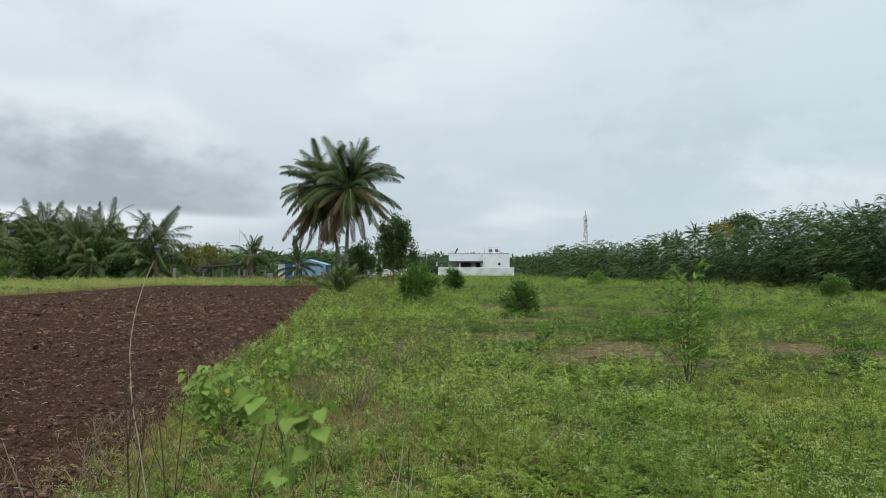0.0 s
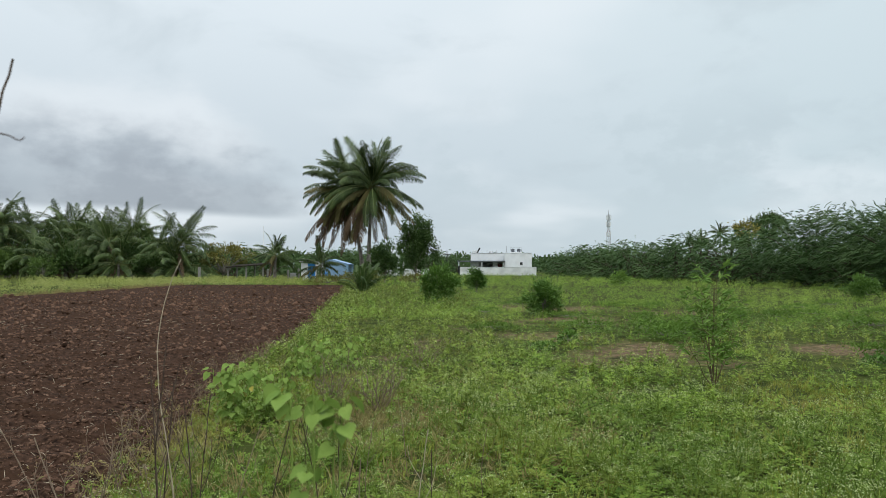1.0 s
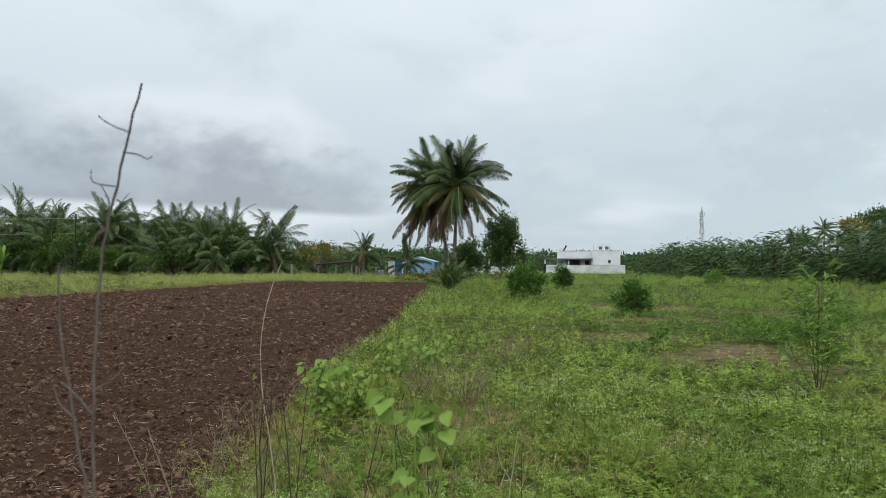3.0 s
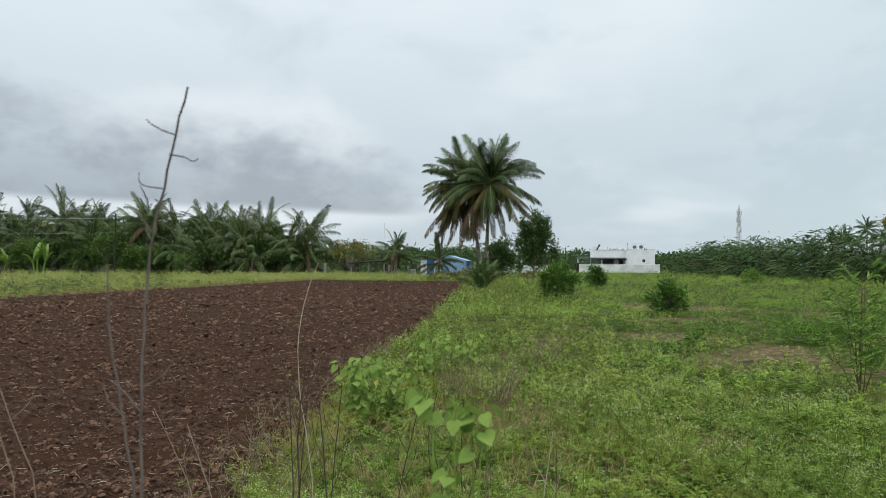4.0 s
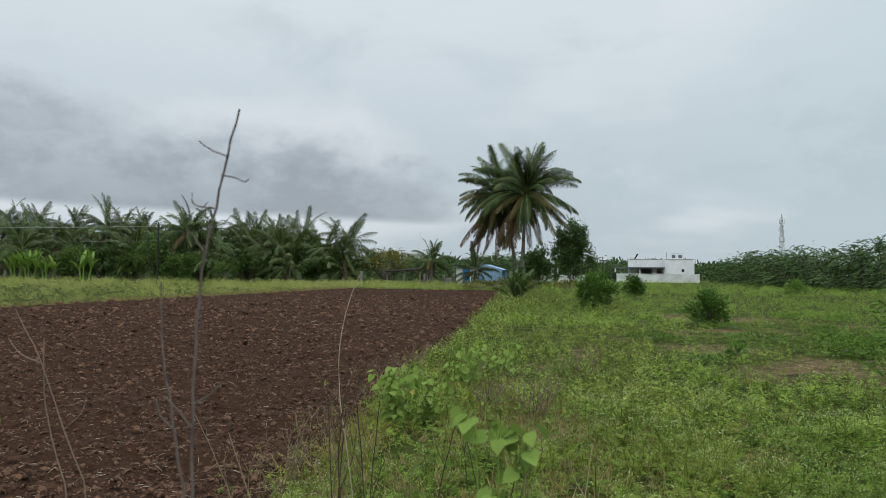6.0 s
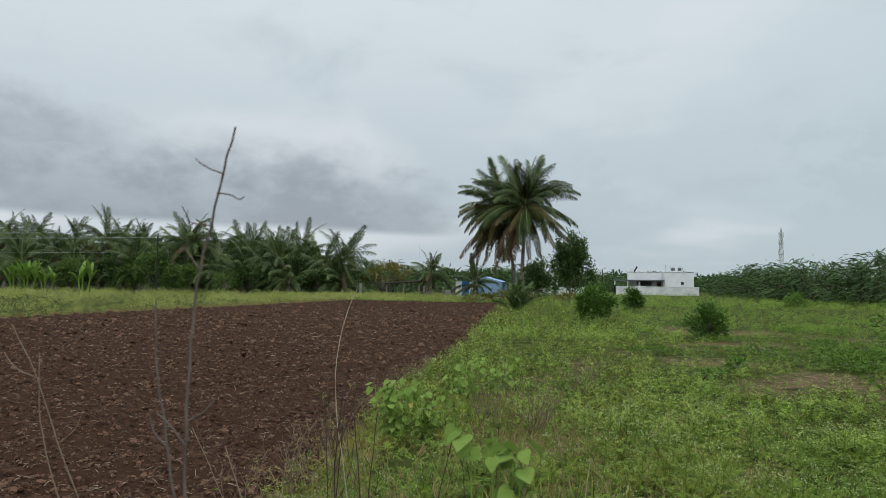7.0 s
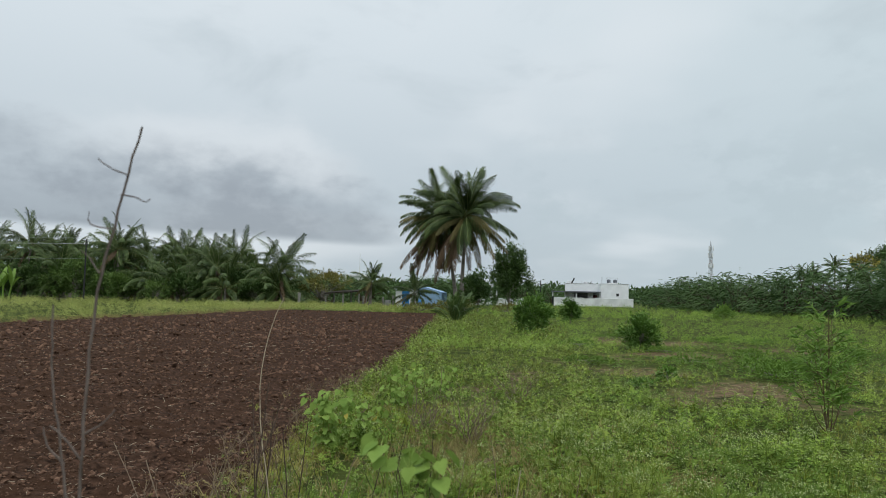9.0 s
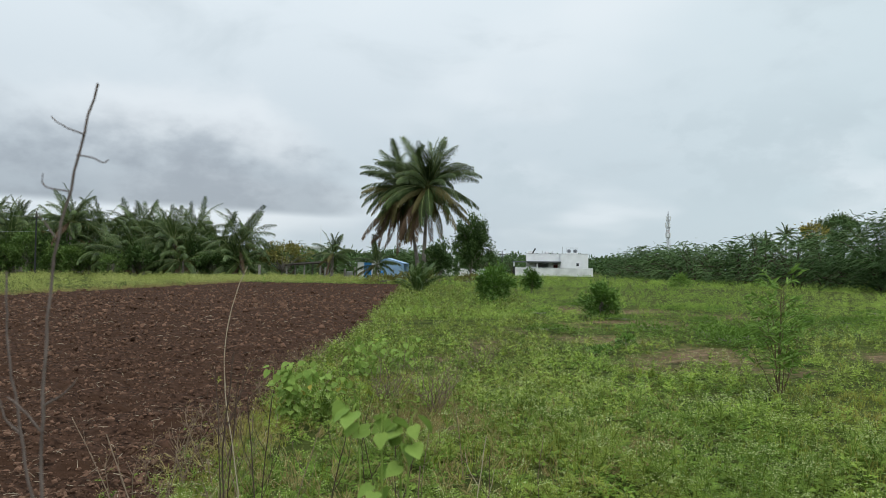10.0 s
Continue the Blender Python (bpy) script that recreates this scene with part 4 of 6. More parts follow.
def palm(name, kit, rng, x, y, trunk, lean, counts, rad=0.16, label="", z=0.0, group=""):
    """A coconut palm with its crown at trunk height; counts of upright, middle, low, old and dead leaves."""
    t = empty(name, x, y, z, 0, label, "palm tree", group)
    s = np.linspace(0, 1, 14)
    top = np.array([lean[0], lean[1], trunk])
    ax = np.stack([lean[0] * s ** 1.6, lean[1] * s ** 1.6, trunk * s], -1)
    rr_ = rad * (1.35 * np.exp(-s * 9) + 1.0 - 0.28 * s) * (1 + 0.05 * (np.arange(14) % 2))
    part("trunk", mesh_of("trunk", [(*tube(ax, rr_, 9), 0)], M["bark"], True), t)
    golden = 2.39996
    k = 0
    remarks = ("", "", "", "browning yellow frond", "dead brown hanging frond", "dead brown hanging frond")
    for stage, n, note in zip((kit.up, kit.mid, kit.low, kit.old, kit.dead, kit.hang), counts, remarks):
        for j in range(n):
            me = stage[int(rng.integers(0, len(stage)))]
            a = math.degrees(k * golden) + rng.uniform(-16, 16)
            if stage in (kit.dead, kit.hang):
                a = 70 + (a % 210)
            k += 1
            m = pose(*top, 0, 0, a) @ pose(0.06, 0, rng.uniform(-0.25, 0.1) - (rng.uniform(0.2, 1.5) if stage is kit.hang else 0.0), rng.uniform(-32, 32), rng.uniform(-11, 11), 0) @ Matrix.Scale(rng.uniform(0.84, 1.08), 4)
            part("frond", me, t, note, m)
    return t


# ---- trees and bushes ----
def crown_points(rng, n, rx, ry, rz, clumps, spread_, hollow=0.55, bottom=-0.5):
    """Leaf places in clumps over a lumpy dome: places and outward ways."""
    c = unit(rng.normal(size=(clumps * 3, 3)))
    c = c[c[:, 2] > bottom][:clumps]
    rad = rng.uniform(hollow, 1.0, len(c))[:, None] * (1 + 0.16 * np.sin(c[:, :1] * 7 + c[:, 1:2] * 5))
    c = c * rad
    k = rng.integers(0, len(c), n)
    p = c[k] + rng.normal(0, spread_, (n, 3))
    return p * [rx, ry, rz], unit(c[k] + rng.normal(0, 0.55, (n, 3))), c * [rx, ry, rz]


def leafy(name, x, y, rng, rx, rz, n, leaf, mat, label, category, trunk=0.0, rad=0.05, clumps=26, spread_=0.2, tmpl=LEAF, ry=None,
          group="", extra=None, bottom=-0.5, hollow=0.55, up=0.25):
    """A bush or tree: stem and limbs reach out to clumps of single leaves."""
    t = empty(name, x, y, 0, 0, label, category, group)
    ry = ry or rx
    cz = trunk + rz * 0.5
    pos, way, cs = crown_points(rng, n, rx * 0.92, ry * 0.92, rz * 0.44, clumps, spread_, hollow, bottom)
    pos, cs = pos + [0, 0, cz], cs + [0, 0, cz]
    pos[:, 2] = np.maximum(pos[:, 2], 0.03)
    limbs = []
    fork = np.array([0, 0, max(trunk, 0.25 * rz) + 0.05])
    limbs.append(tube(wander((0, 0, -0.05), fork, 5, 0.04 * rz, rng), np.linspace(rad, rad * 0.75, 5), 6))
    for c in cs[:: max(1, len(cs) // 14)]:
        limbs.append(tube(wander(fork * rng.uniform(0.6, 1.0), c, 6, 0.09 * rz, rng), np.linspace(rad * 0.6, rad * 0.1, 6), 4))
    part("trunk" if trunk > 0.4 else "stem", mesh_of("limbs", [(*join(limbs), 0)], M["bark"], True), t)
    way = unit(way + [0, 0, up])
    v, f = spread(*tmpl, pos, frames(way, unit(rng.normal(0, 0.5, (n, 3)) + [0, 0, 1]), rng), rng.uniform(0.65, 1.25, n) * leaf)
    part("crown" if trunk > 0.4 else "foliage", mesh_of("foliage", [(v, f, 0)], M[mat]), t)
    if extra:
        mat2, n2, size2, low_, high_ = extra
        pick = rng.choice(np.where((pos[:, 2] > cz + low_ * rz) & (pos[:, 2] < cz + high_ * rz))[0], n2)
        v, f = spread(*LEAF, pos[pick] * [1.04, 1.04, 1.0], frames(way[pick], None, rng), rng.uniform(0.6, 1.2, n2) * size2)
        part("blossom", mesh_of("blossom", [(v, f, 0)], M[mat2]), t)
    return t


def thorn_tree(rng, rx, h, sprays, name="thorn_tree", size=(0.48, 0.86), tmpl=SPRAY):
    """A spreading thorn tree: arching stems that end in drooping feathery sprays down to the ground."""
    t = empty(name, 0, 0, 0, 0, "dark green feathery thorn tree with arching drooping branches", "tree", "thorn trees beside the field")
    nb = 84
    a = np.arange(nb) * 2.39996 + rng.uniform(-0.3, 0.3, nb)
    u = rng.uniform(0.0, 1.0, nb) ** 1.0
    rr_ = rx * np.sqrt(1 - (u * 0.92) ** 2) * rng.uniform(0.72, 1.08, nb)
    ends = np.stack([np.cos(a) * rr_, np.sin(a) * rr_, h * (0.06 + 0.90 * u)], -1)
    limbs = []
    for k, e in enumerate(ends[::5]):
        b = np.array([rng.normal(0, 0.3), rng.normal(0, 0.3), 0.0])
        mid = b * 0.5 + e * 0.45 + [0, 0, 0.30 * h]
        s = np.linspace(0, 1, 7)[:, None]
        c = (1 - s) ** 2 * b + 2 * s * (1 - s) * mid + s ** 2 * e
        limbs.append(tube(c + rng.normal(0, 0.05, c.shape) * s * (1 - s) * 3, np.linspace(0.075, 0.012, 7), 4))
    part("trunk", mesh_of("trunk", [(*join(limbs), 0)], M["twig"], True), t)
    k = rng.integers(0, nb, sprays)
    inner = rng.uniform(0, 1, sprays) ** 2.2
    base = ends[k] * (1 - 0.45 * inner)[:, None]
    pos = base + rng.normal(0, 1, (sprays, 3)) * [0.12 * rx, 0.12 * rx, 0.05 * h]
    pos[:, 2] = np.clip(pos[:, 2], 0.15, None)
    out = unit(pos * [1, 1, 0] + 1e-4)
    way = unit(out + rng.normal(0, 1, (sprays, 3)) * [0.6, 0.6, 0.36] + [0, 0, 0.02])
    v, f = spread(*tmpl, pos, frames(way, unit(rng.normal(0, 0.25, (sprays, 3)) + [0, 0, 1]), rng), rng.uniform(*size, sprays))
    part("crown", mesh_of("crown", [(v, f, 0)], M["hedge"]), t)
    return t

# ---- the two tall palms and what stands round them ----
G = np.random.default_rng(23)
BIG = PalmKit(5, 5.5, 92, 0.020)
BACK = PalmKit(15, 4.9, 70, 0.025)
MIDK = PalmKit(6, 4.8, 37, 0.038)
SMALL = PalmKit(9, 3.0, 40, 0.05)
YOUNG = PalmKit(8, 1.75, 30, 0.06, "palm_young")

palm("coconut_palm", BIG, G, -9.15, 66.0, 9.1, (0.35, 0.1), (17, 27, 16, 10, 3, 8), 0.19,
     "tall coconut palm with brown hanging dead fronds", group="tall palms beside the ploughed field")
palm("coconut_palm", BACK, G, -9.95, 68.4, 9.3, (-1.9, 0.5), (16, 24, 14, 12, 10, 18), 0.18,
     "leaning coconut palm with browning lower fronds", group="tall palms beside the ploughed field")
palm("young_palm", YOUNG, G, -5.45, 36.5, 0.2, (0.05, 0.0), (20, 3, 0, 0, 0), 0.09, "young coconut palm with upright fronds in the weeds")
palm("coconut_palm", SMALL, G, -19.7, 72.0, 2.7, (0.1, 0.0), (6, 9, 7, 2, 1), 0.17, "short coconut palm with arching fronds", group="short palms near the shed")
palm("coconut_palm", SMALL, G, -15.2, 73.0, 1.75, (0.1, 0.1), (5, 9, 6, 1, 0), 0.17, "short coconut palm before the blue shed", group="short palms near the shed")

leafy("shade_tree", -5.6, 80.0, G, 2.3, 7.1, 9500, 0.32, "dark", "dense dark green broad-leaved tree", "tree", 0.55, 0.2, 70, 0.15, bottom=-0.95, hollow=0.3)
leafy("dark_shrub", -7.2, 63.0, G, 1.4, 3.7, 2600, 0.26, "dark", "dark green shrub beside the palm trunks", "shrub", 0.0, 0.06, 24, 0.2)
leafy("dry_weed_bush", -8.6, 58.5, G, 1.9, 1.0, 700, 0.22, "olive", "low yellowish weeds at the foot of the palms", "shrub", 0.0, 0.03, 20, 0.25)
leafy("dry_weed_bush", -4.3, 60.5, G, 1.3, 0.9, 450, 0.2, "olive", "low dark weeds near the field's end", "shrub", 0.0, 0.03, 16, 0.25)
leafy("dry_weed_bush", -11.6, 58.8, G, 1.5, 0.9, 500, 0.22, "olive", "low yellowish weeds at the foot of the palms", "shrub", 0.0, 0.03, 16, 0.25)

# ---- coconut grove beyond the crop strip ----
GROVE = [(-97.9, 93.6, 10.0), (-91.1, 92.2, 9.3), (-90.3, 100.7, 9.4), (-68.1, 80.6, 8.3), (-72.4, 95.0, 8.0), (-55.3, 80.7, 7.9), (-54.2, 85.0, 7.1),
         (-50.8, 87.7, 6.8), (-41.0, 79.0, 5.6), (-40.6, 84.3, 6.6), (-33.0, 78.6, 5.5), (-77.1, 76.0, 5.2), (-73.2, 80.5, 5.4), (-84.0, 88.0, 6.8),
         (-99.0, 84.0, 7.0), (-61.0, 88.0, 6.5), (-46.5, 90.0, 6.0), (-80.0, 99.0, 8.8), (-106.0, 98.0, 9.5), (-64.0, 96.0, 7.5), (-44.0, 80.5, 4.2), (-36.5, 82.5, 4.6),
         (-38.6, 77.0, 3.3), (-45.2, 78.2, 3.6), (-31.6, 77.6, 3.0), (-49.0, 79.0, 4.0), (-61.5, 78.5, 4.4),
         (-47.5, 84.0, 6.2), (-58.5, 84.5, 6.9), (-65.0, 84.0, 7.2), (-79.0, 84.0, 6.6), (-88.5, 86.0, 7.4)]
for gx, gy, gz in GROVE:
    palm("coconut_palm", MIDK, G, gx, gy, gz - 1.4, (G.uniform(-0.7, 0.7), G.uniform(-0.5, 0.5)), (8, 12, 9, 2, 2), 0.17,
         "coconut palm in a dense grove", group="palms of the grove")

LOWER = [(-66.8, 78.0, 2.4, 4.6, "dark"), (-63.2, 79.0, 2.6, 5.2, "dark"), (-59.5, 79.5, 2.6, 5.6, "dark"), (-56.5, 80.0, 2.4, 5.0, "dark"), (-52.0, 80.0, 2.2, 4.2, "dark"),
         (-48.0, 81.0, 2.4, 4.4, "dark"), (-43.5, 77.0, 2.1, 3.6, "dark"), (-37.5, 79.5, 2.4, 4.6, "dark"), (-34.5, 77.0, 2.0, 3.4, "dark"), (-70.5, 79.0, 2.2, 4.2, "dark"),
         (-76.0, 78.5, 2.6, 4.4, "dark"), (-82.0, 80.0, 2.8, 5.0, "dark"), (-88.0, 82.0, 2.8, 5.0, "dark"), (-94.0, 84.0, 3.0, 5.4, "dark")]
for lx, ly, lr, lh, lm in LOWER:
    leafy("grove_shrub", lx, ly, G, lr * 1.1, lh, 2200, 0.38, lm, "dense dark green shrub under the palms", "shrub", 0.0, 0.07, 26, 0.2, group="shrubs of the grove")
for k in range(12):
    leafy("grove_tree", -106 + 5.2 * k + G.uniform(-1, 1), 103 - 0.7 * k + G.uniform(-2, 2), G, 3.8, G.uniform(7.4, 9.0) - 0.1 * k, 1500, 0.62, "dark", "dark leafy tree deep in the grove", "tree", 0.5, 0.15, 34, 0.17,
          bottom=-0.8, group="trees of the grove")
for lx, ly, lr, lh in ((-58.2, 77.2, 2.3, 5.4), (-61.6, 77.6, 1.9, 4.2), (-69.2, 77.0, 2.2, 4.6), (-55.0, 77.6, 1.7, 3.4), (-52.0, 77.0, 1.6, 3.6)):
    leafy("leafy_shrub", lx, ly, G, lr, lh, 2000, 0.34, "leafy", "mid-green leafy shrub at the grove's edge", "shrub", 0.0, 0.06, 30, 0.18, bottom=-0.85, group="shrubs of the grove")
leafy("flowering_shrub", -45.9, 75.0, G, 1.5, 2.6, 900, 0.3, "leafy", "yellow-green leafy shrub at the grove's edge", "shrub", 0.0, 0.05, 22, 0.22)
leafy("flowering_tree", -27.8, 80.0, G, 2.9, 3.5, 2400, 0.30, "olive", "flat-topped tree with yellowish brown foliage", "tree", 0.9, 0.12, 40, 0.16, bottom=-0.7,
      extra=("yellow", 110, 0.2, -0.1, 0.6))


def banana(x, y, h, n, rng):
    """A banana clump: soft stems and long paddle leaves."""
    t = empty("banana_plant", x, y, 0, 0, "bright yellow-green banana plant with paddle leaves", "banana plant", "banana plants at the grove")
    st = [tube(wander((dx, dy, 0), (dx * 1.5, dy * 1.5, h * 0.45), 5, 0.05, rng), np.linspace(0.14, 0.08, 5), 7) for dx, dy in ((0, 0), (0.6, 0.2), (-0.5, 0.1))]
    part("stem", mesh_of("stems", [(*join(st), 0)], M["banana"], True), t)
    for k in range(n):
        a, e0 = k * 2.4 + rng.uniform(-0.3, 0.3), rng.uniform(50, 88)
        L_, b0 = h * rng.uniform(0.5, 0.75), np.array([(0, 0.9, -0.75)[k % 3], (0, 0.3, 0.15)[k % 3], h * rng.uniform(0.2, 0.42)])
        s = np.linspace(0, 1, 9)
        el = np.radians(e0 - rng.uniform(25, 100) * s ** 1.8)
        x_ = np.concatenate([[0], np.cumsum(np.cos(el[:-1]))]) * L_ / 8
        z_ = np.concatenate([[0], np.cumsum(np.sin(el[:-1]))]) * L_ / 8
        w = 0.21 * np.sin(np.pi * np.clip(s * 1.05 - 0.08, 0, 1)) ** 0.6
        ax = np.stack([x_ * math.cos(a), x_ * math.sin(a), z_], -1) + b0
        sd_ = np.array([-math.sin(a), math.cos(a), 0.0])
        V = np.concatenate([ax - sd_ * w[:, None] + [0, 0, 0.08], ax, ax + sd_ * w[:, None] + [0, 0, 0.08]])
        i = np.arange(8)
        F = np.concatenate([np.stack([i, i + 1, i + 10, i + 9], -1), np.stack([i + 9, i + 10, i + 19, i + 18], -1)])
        part("leaf", mesh_of("leaf", [(V, F, 0)], M["banana"], True), t)


banana(-72.9, 73.2, 4.1, 28, G)
banana(-75.4, 73.5, 3.8, 22, G)
banana(-70.9, 73.9, 3.2, 18, G)
banana(-65.8, 74.5, 4.0, 14, G)

# ---- thorn trees along the right side ----
NEAR = [thorn_tree(G, 4.6, 5.3, 3100, size=(0.34, 0.62), tmpl=FINE_SPRAY), thorn_tree(G, 5.0, 5.2, 3200, size=(0.34, 0.62), tmpl=FINE_SPRAY)]
T1, T2, T3 = thorn_tree(G, 4.6, 5.3, 640), thorn_tree(G, 5.0, 5.2, 660), thorn_tree(G, 4.5, 5.4, 640)
HEDGE = []
for k in range(16):
    s = k / 15
    HEDGE.append((34.5 - 16.5 * s + G.uniform(-0.5, 0.5), 34 + 80 * s + G.uniform(-1, 1), 1.03 - 0.12 * s + 0.20 * s * (1 - s)))
for k in range(8):
    s = k / 7
    HEDGE.append((42.5 - 20.0 * s + G.uniform(-1, 1), 40 + 80 * s + G.uniform(-1.5, 1.5), 1.10 - 0.24 * s))
for k in range(4):
    HEDGE.append((22.5 - 0.5 * k + G.uniform(-1, 1), 122 + 9 * k, 0.8))
for k, (hx, hy, hs) in enumerate(HEDGE):
    src = NEAR[k % 2] if k < 6 else (T1, T2, T3)[k % 3]
    m = pose(hx, hy, 0, 0, 0, G.uniform(0, 360)) @ Matrix.Diagonal((hs * G.uniform(0.92, 1.1), hs * G.uniform(0.92, 1.1), hs * G.uniform(0.93, 1.08), 1))
    if k < 2 or 6 <= k < 9:
        src.matrix_basis = m
    else:
        copy_thing(src, m)

for px, py, pz in ((54.0, 150.0, 8.6), (50.3, 150.0, 6.6), (48.2, 150.0, 6.0), (65.0, 142.0, 8.3)):
    palm("coconut_palm", SMALL, G, px, py, pz, (G.uniform(-0.4, 0.4), 0.2), (8, 11, 6, 1, 0), 0.15, "coconut palm behind the thorn trees", group="palms behind the thorn trees")
leafy("round_tree", 42.5, 100.0, G, 2.2, 5.2, 3600, 0.36, "dark", "dark round-crowned tree behind the thorn trees", "tree", 4.5, 0.15, 36, 0.16, bottom=-0.8)
leafy("yellow_flowering_tree", 37.5, 95.0, G, 1.7, 3.4, 1100, 0.34, "olive", "tree with bright yellow blossom", "tree", 4.4, 0.12, 26, 0.18, extra=("yellow", 420, 0.3, -0.2, 0.7))

# ---- distant woods ----
def far_woods():
    rng = np.random.default_rng(31)
    pieces = []
    for k in range(150):
        az = radians(-52 + 104 * k / 149 + rng.uniform(-0.4, 0.4))
        d = rng.uniform(150, 200) if az < radians(-2) else rng.uniform(185, 260)
        r, h = rng.uniform(4, 7), rng.uniform(3.7, 5.0) * d / (180 if az < radians(-2) else 205)
        pos, way, _ = crown_points(rng, 250, r, r, h * 0.5, 16, 0.2, 0.5, -0.7)
        pos = pos + [d * math.sin(az), d * math.cos(az), h * 0.5]
        pieces.append((*spread(*LEAF, pos, frames(way, None, rng), rng.uniform(0.9, 1.8, 250)), 0))
    tagged(new("distant_woods", mesh_of("distant_woods", pieces, M["hedge"])), "grey-green band of distant scrub and trees", "woods", kind="stuff")


far_woods()
for k, (bx, by, bs_) in enumerate(((-24.5, 87, 0.78), (-17.5, 90, 0.86), (-12.0, 92, 0.82), (-31.0, 92, 0.86), (-1.5, 152, 0.82), (-7.5, 142, 0.84), (-4.5, 165, 1.0), (-14, 104, 0.85))):
    st = copy_thing((T1, T2, T3)[k % 3], pose(bx, by, 0, 0, 0, G.uniform(0, 360)) @ Matrix.Diagonal((bs_, bs_, bs_, 1)))
    tagged(st, "green feathery scrub tree behind the sheds", "tree", "scrub trees at the far end")

# ---- white house and its yard wall ----
def make_house():
    h = empty("house", 1.14, 132.0, 0, 0, "white flat-roofed single-storey house", "house")
    w = lambda n, *a, mat="white", label="": block(n, *a, mat, h, label)
    w("wall", 6.4, 11.4, 0.0, 0.25, 0.0, 4.16)
    w("wall", 0.0, 6.4, 1.9, 2.15, 2.72, 4.16)
    w("wall", 0.0, 1.6, 1.9, 2.15, 0.0, 2.72)
    w("wall", 4.2, 5.1, 1.9, 2.15, 0.0, 2.72)
    w("wall", 5.92, 6.14, 1.9, 2.15, 0.0, 2.72)
    w("wall", 1.6, 4.2, 1.9, 2.15, 0.0, 0.5)
    w("wall", 6.15, 6.4, 0.25, 2.15, 0.0, 4.16)
    w("wall", 0.0, 0.25, 2.15, 9.0, 0.0, 4.16)
    w("wall", 11.15, 11.4, 0.25, 9.0, 0.0, 4.16)
    w("wall", 0.25, 11.15, 8.75, 9.0, 0.0, 4.16)
    w("roof_slab", 0.25, 11.15, 2.15, 8.75, 3.1, 3.25, mat="concrete")
    w("roof_slab", 6.4, 11.15, 0.25, 2.15, 3.1, 3.25, mat="concrete")
    w("porch_slab", -2.6, 6.36, -0.9, 1.89, 2.52, 2.74, mat="slate", label="grey concrete porch slab")
    for px in (-2.4, 1.9):
        w("porch_column", px, px + 0.22, -0.6, -0.38, 0.0, 2.51)
    w("door", 5.12, 5.90, 2.0, 2.06, 0.0, 2.1, mat="maroon", label="maroon painted door")
    wf = w("window", 9.15, 9.75, -0.03, 0.0, 1.85, 2.5, mat="white")
    block("pane", 9.22, 9.68, -0.05, -0.032, 1.92, 2.43, "black", wf)
    w("parapet_cap", 6.35, 11.5, -0.06, 0.31, 4.162, 4.22, mat="concrete")
    w("parapet_cap", -0.06, 6.34, 1.84, 2.21, 4.162, 4.22, mat="concrete")
    w("stair_head", 0.3, 1.5, 3.0, 5.5, 3.25, 4.75)
    w("tank_stand", 7.6, 9.8, 3.0, 4.2, 3.25, 4.45, mat="white")
    for tx in (8.1, 9.25):
        v, f = tube([(tx, 3.5, 4.46), (tx, 3.5, 4.54), (tx, 3.5, 4.98), (tx, 3.5, 5.06), (tx, 3.5, 5.1)], [0.30, 0.33, 0.33, 0.24, 0.08], 12)
        part("water_tank", mesh_of("water_tank", [(v, f, 0)], M["slate"], True), h, "dark grey plastic water tank")
    part("tank_rail", mesh_of("tank_rail", [(*tube([(7.6, 3.0, 4.55), (7.6, 3.0, 5.35), (9.7, 3.0, 5.35), (9.7, 3.0, 4.55)], 0.04, 5), 0)], M["steel"]), h)
    part("vent_pipe", mesh_of("vent_pipe", [(*tube([(6.7, 1.2, 3.2), (6.7, 1.2, 5.5)], 0.05, 6), 0)], M["steel"]), h, "thin steel roof pipe")
    part("vent_pipe", mesh_of("vent_pipe", [(*tube([(1.15, 2.6, 3.3), (1.2, 2.6, 4.3), (1.6, 2.6, 5.0), (1.7, 2.6, 5.2)], [0.1, 0.12, 0.14, 0.18], 7), 0)], M["black"], True), h, "dark bent pipe on the roof")
    part("water_tank", mesh_of("water_tank", [(*tube([(3.9, 4, 3.26), (3.9, 4, 4.5), (3.9, 4, 4.62), (3.9, 4, 4.66)], [0.42, 0.42, 0.25, 0.05], 10), 0)], M["steel"], True), h, "grey roof tank")
    for rx_ in (3.1, 4.9):
        part("roof_post", mesh_of("roof_post", [(*tube([(rx_, 2.6, 3.25), (rx_, 2.6, 4.75)], 0.04, 5), 0)], M["steel"]), h)


make_house()
yw = empty("yard_wall", -0.9, 129.0, 0, 0, "weathered white compound wall before the house", "wall")
block("wall", 0, 14.0, 0, 0.22, 0, 1.46, "oldwhite", yw)
block("coping", -0.05, 14.05, -0.04, 0.26, 1.462, 1.54, "white", yw)
block("side_wall", 13.78, 14.0, 0.221, 14.0, 0, 1.46, "oldwhite", yw)
block("side_wall", 0, 0.22, 0.221, 10.0, 0, 1.46, "oldwhite", yw)
block("gate_post", -0.35, -0.06, -0.05, 0.25, 0, 1.75, "black", yw, "dark gate post")

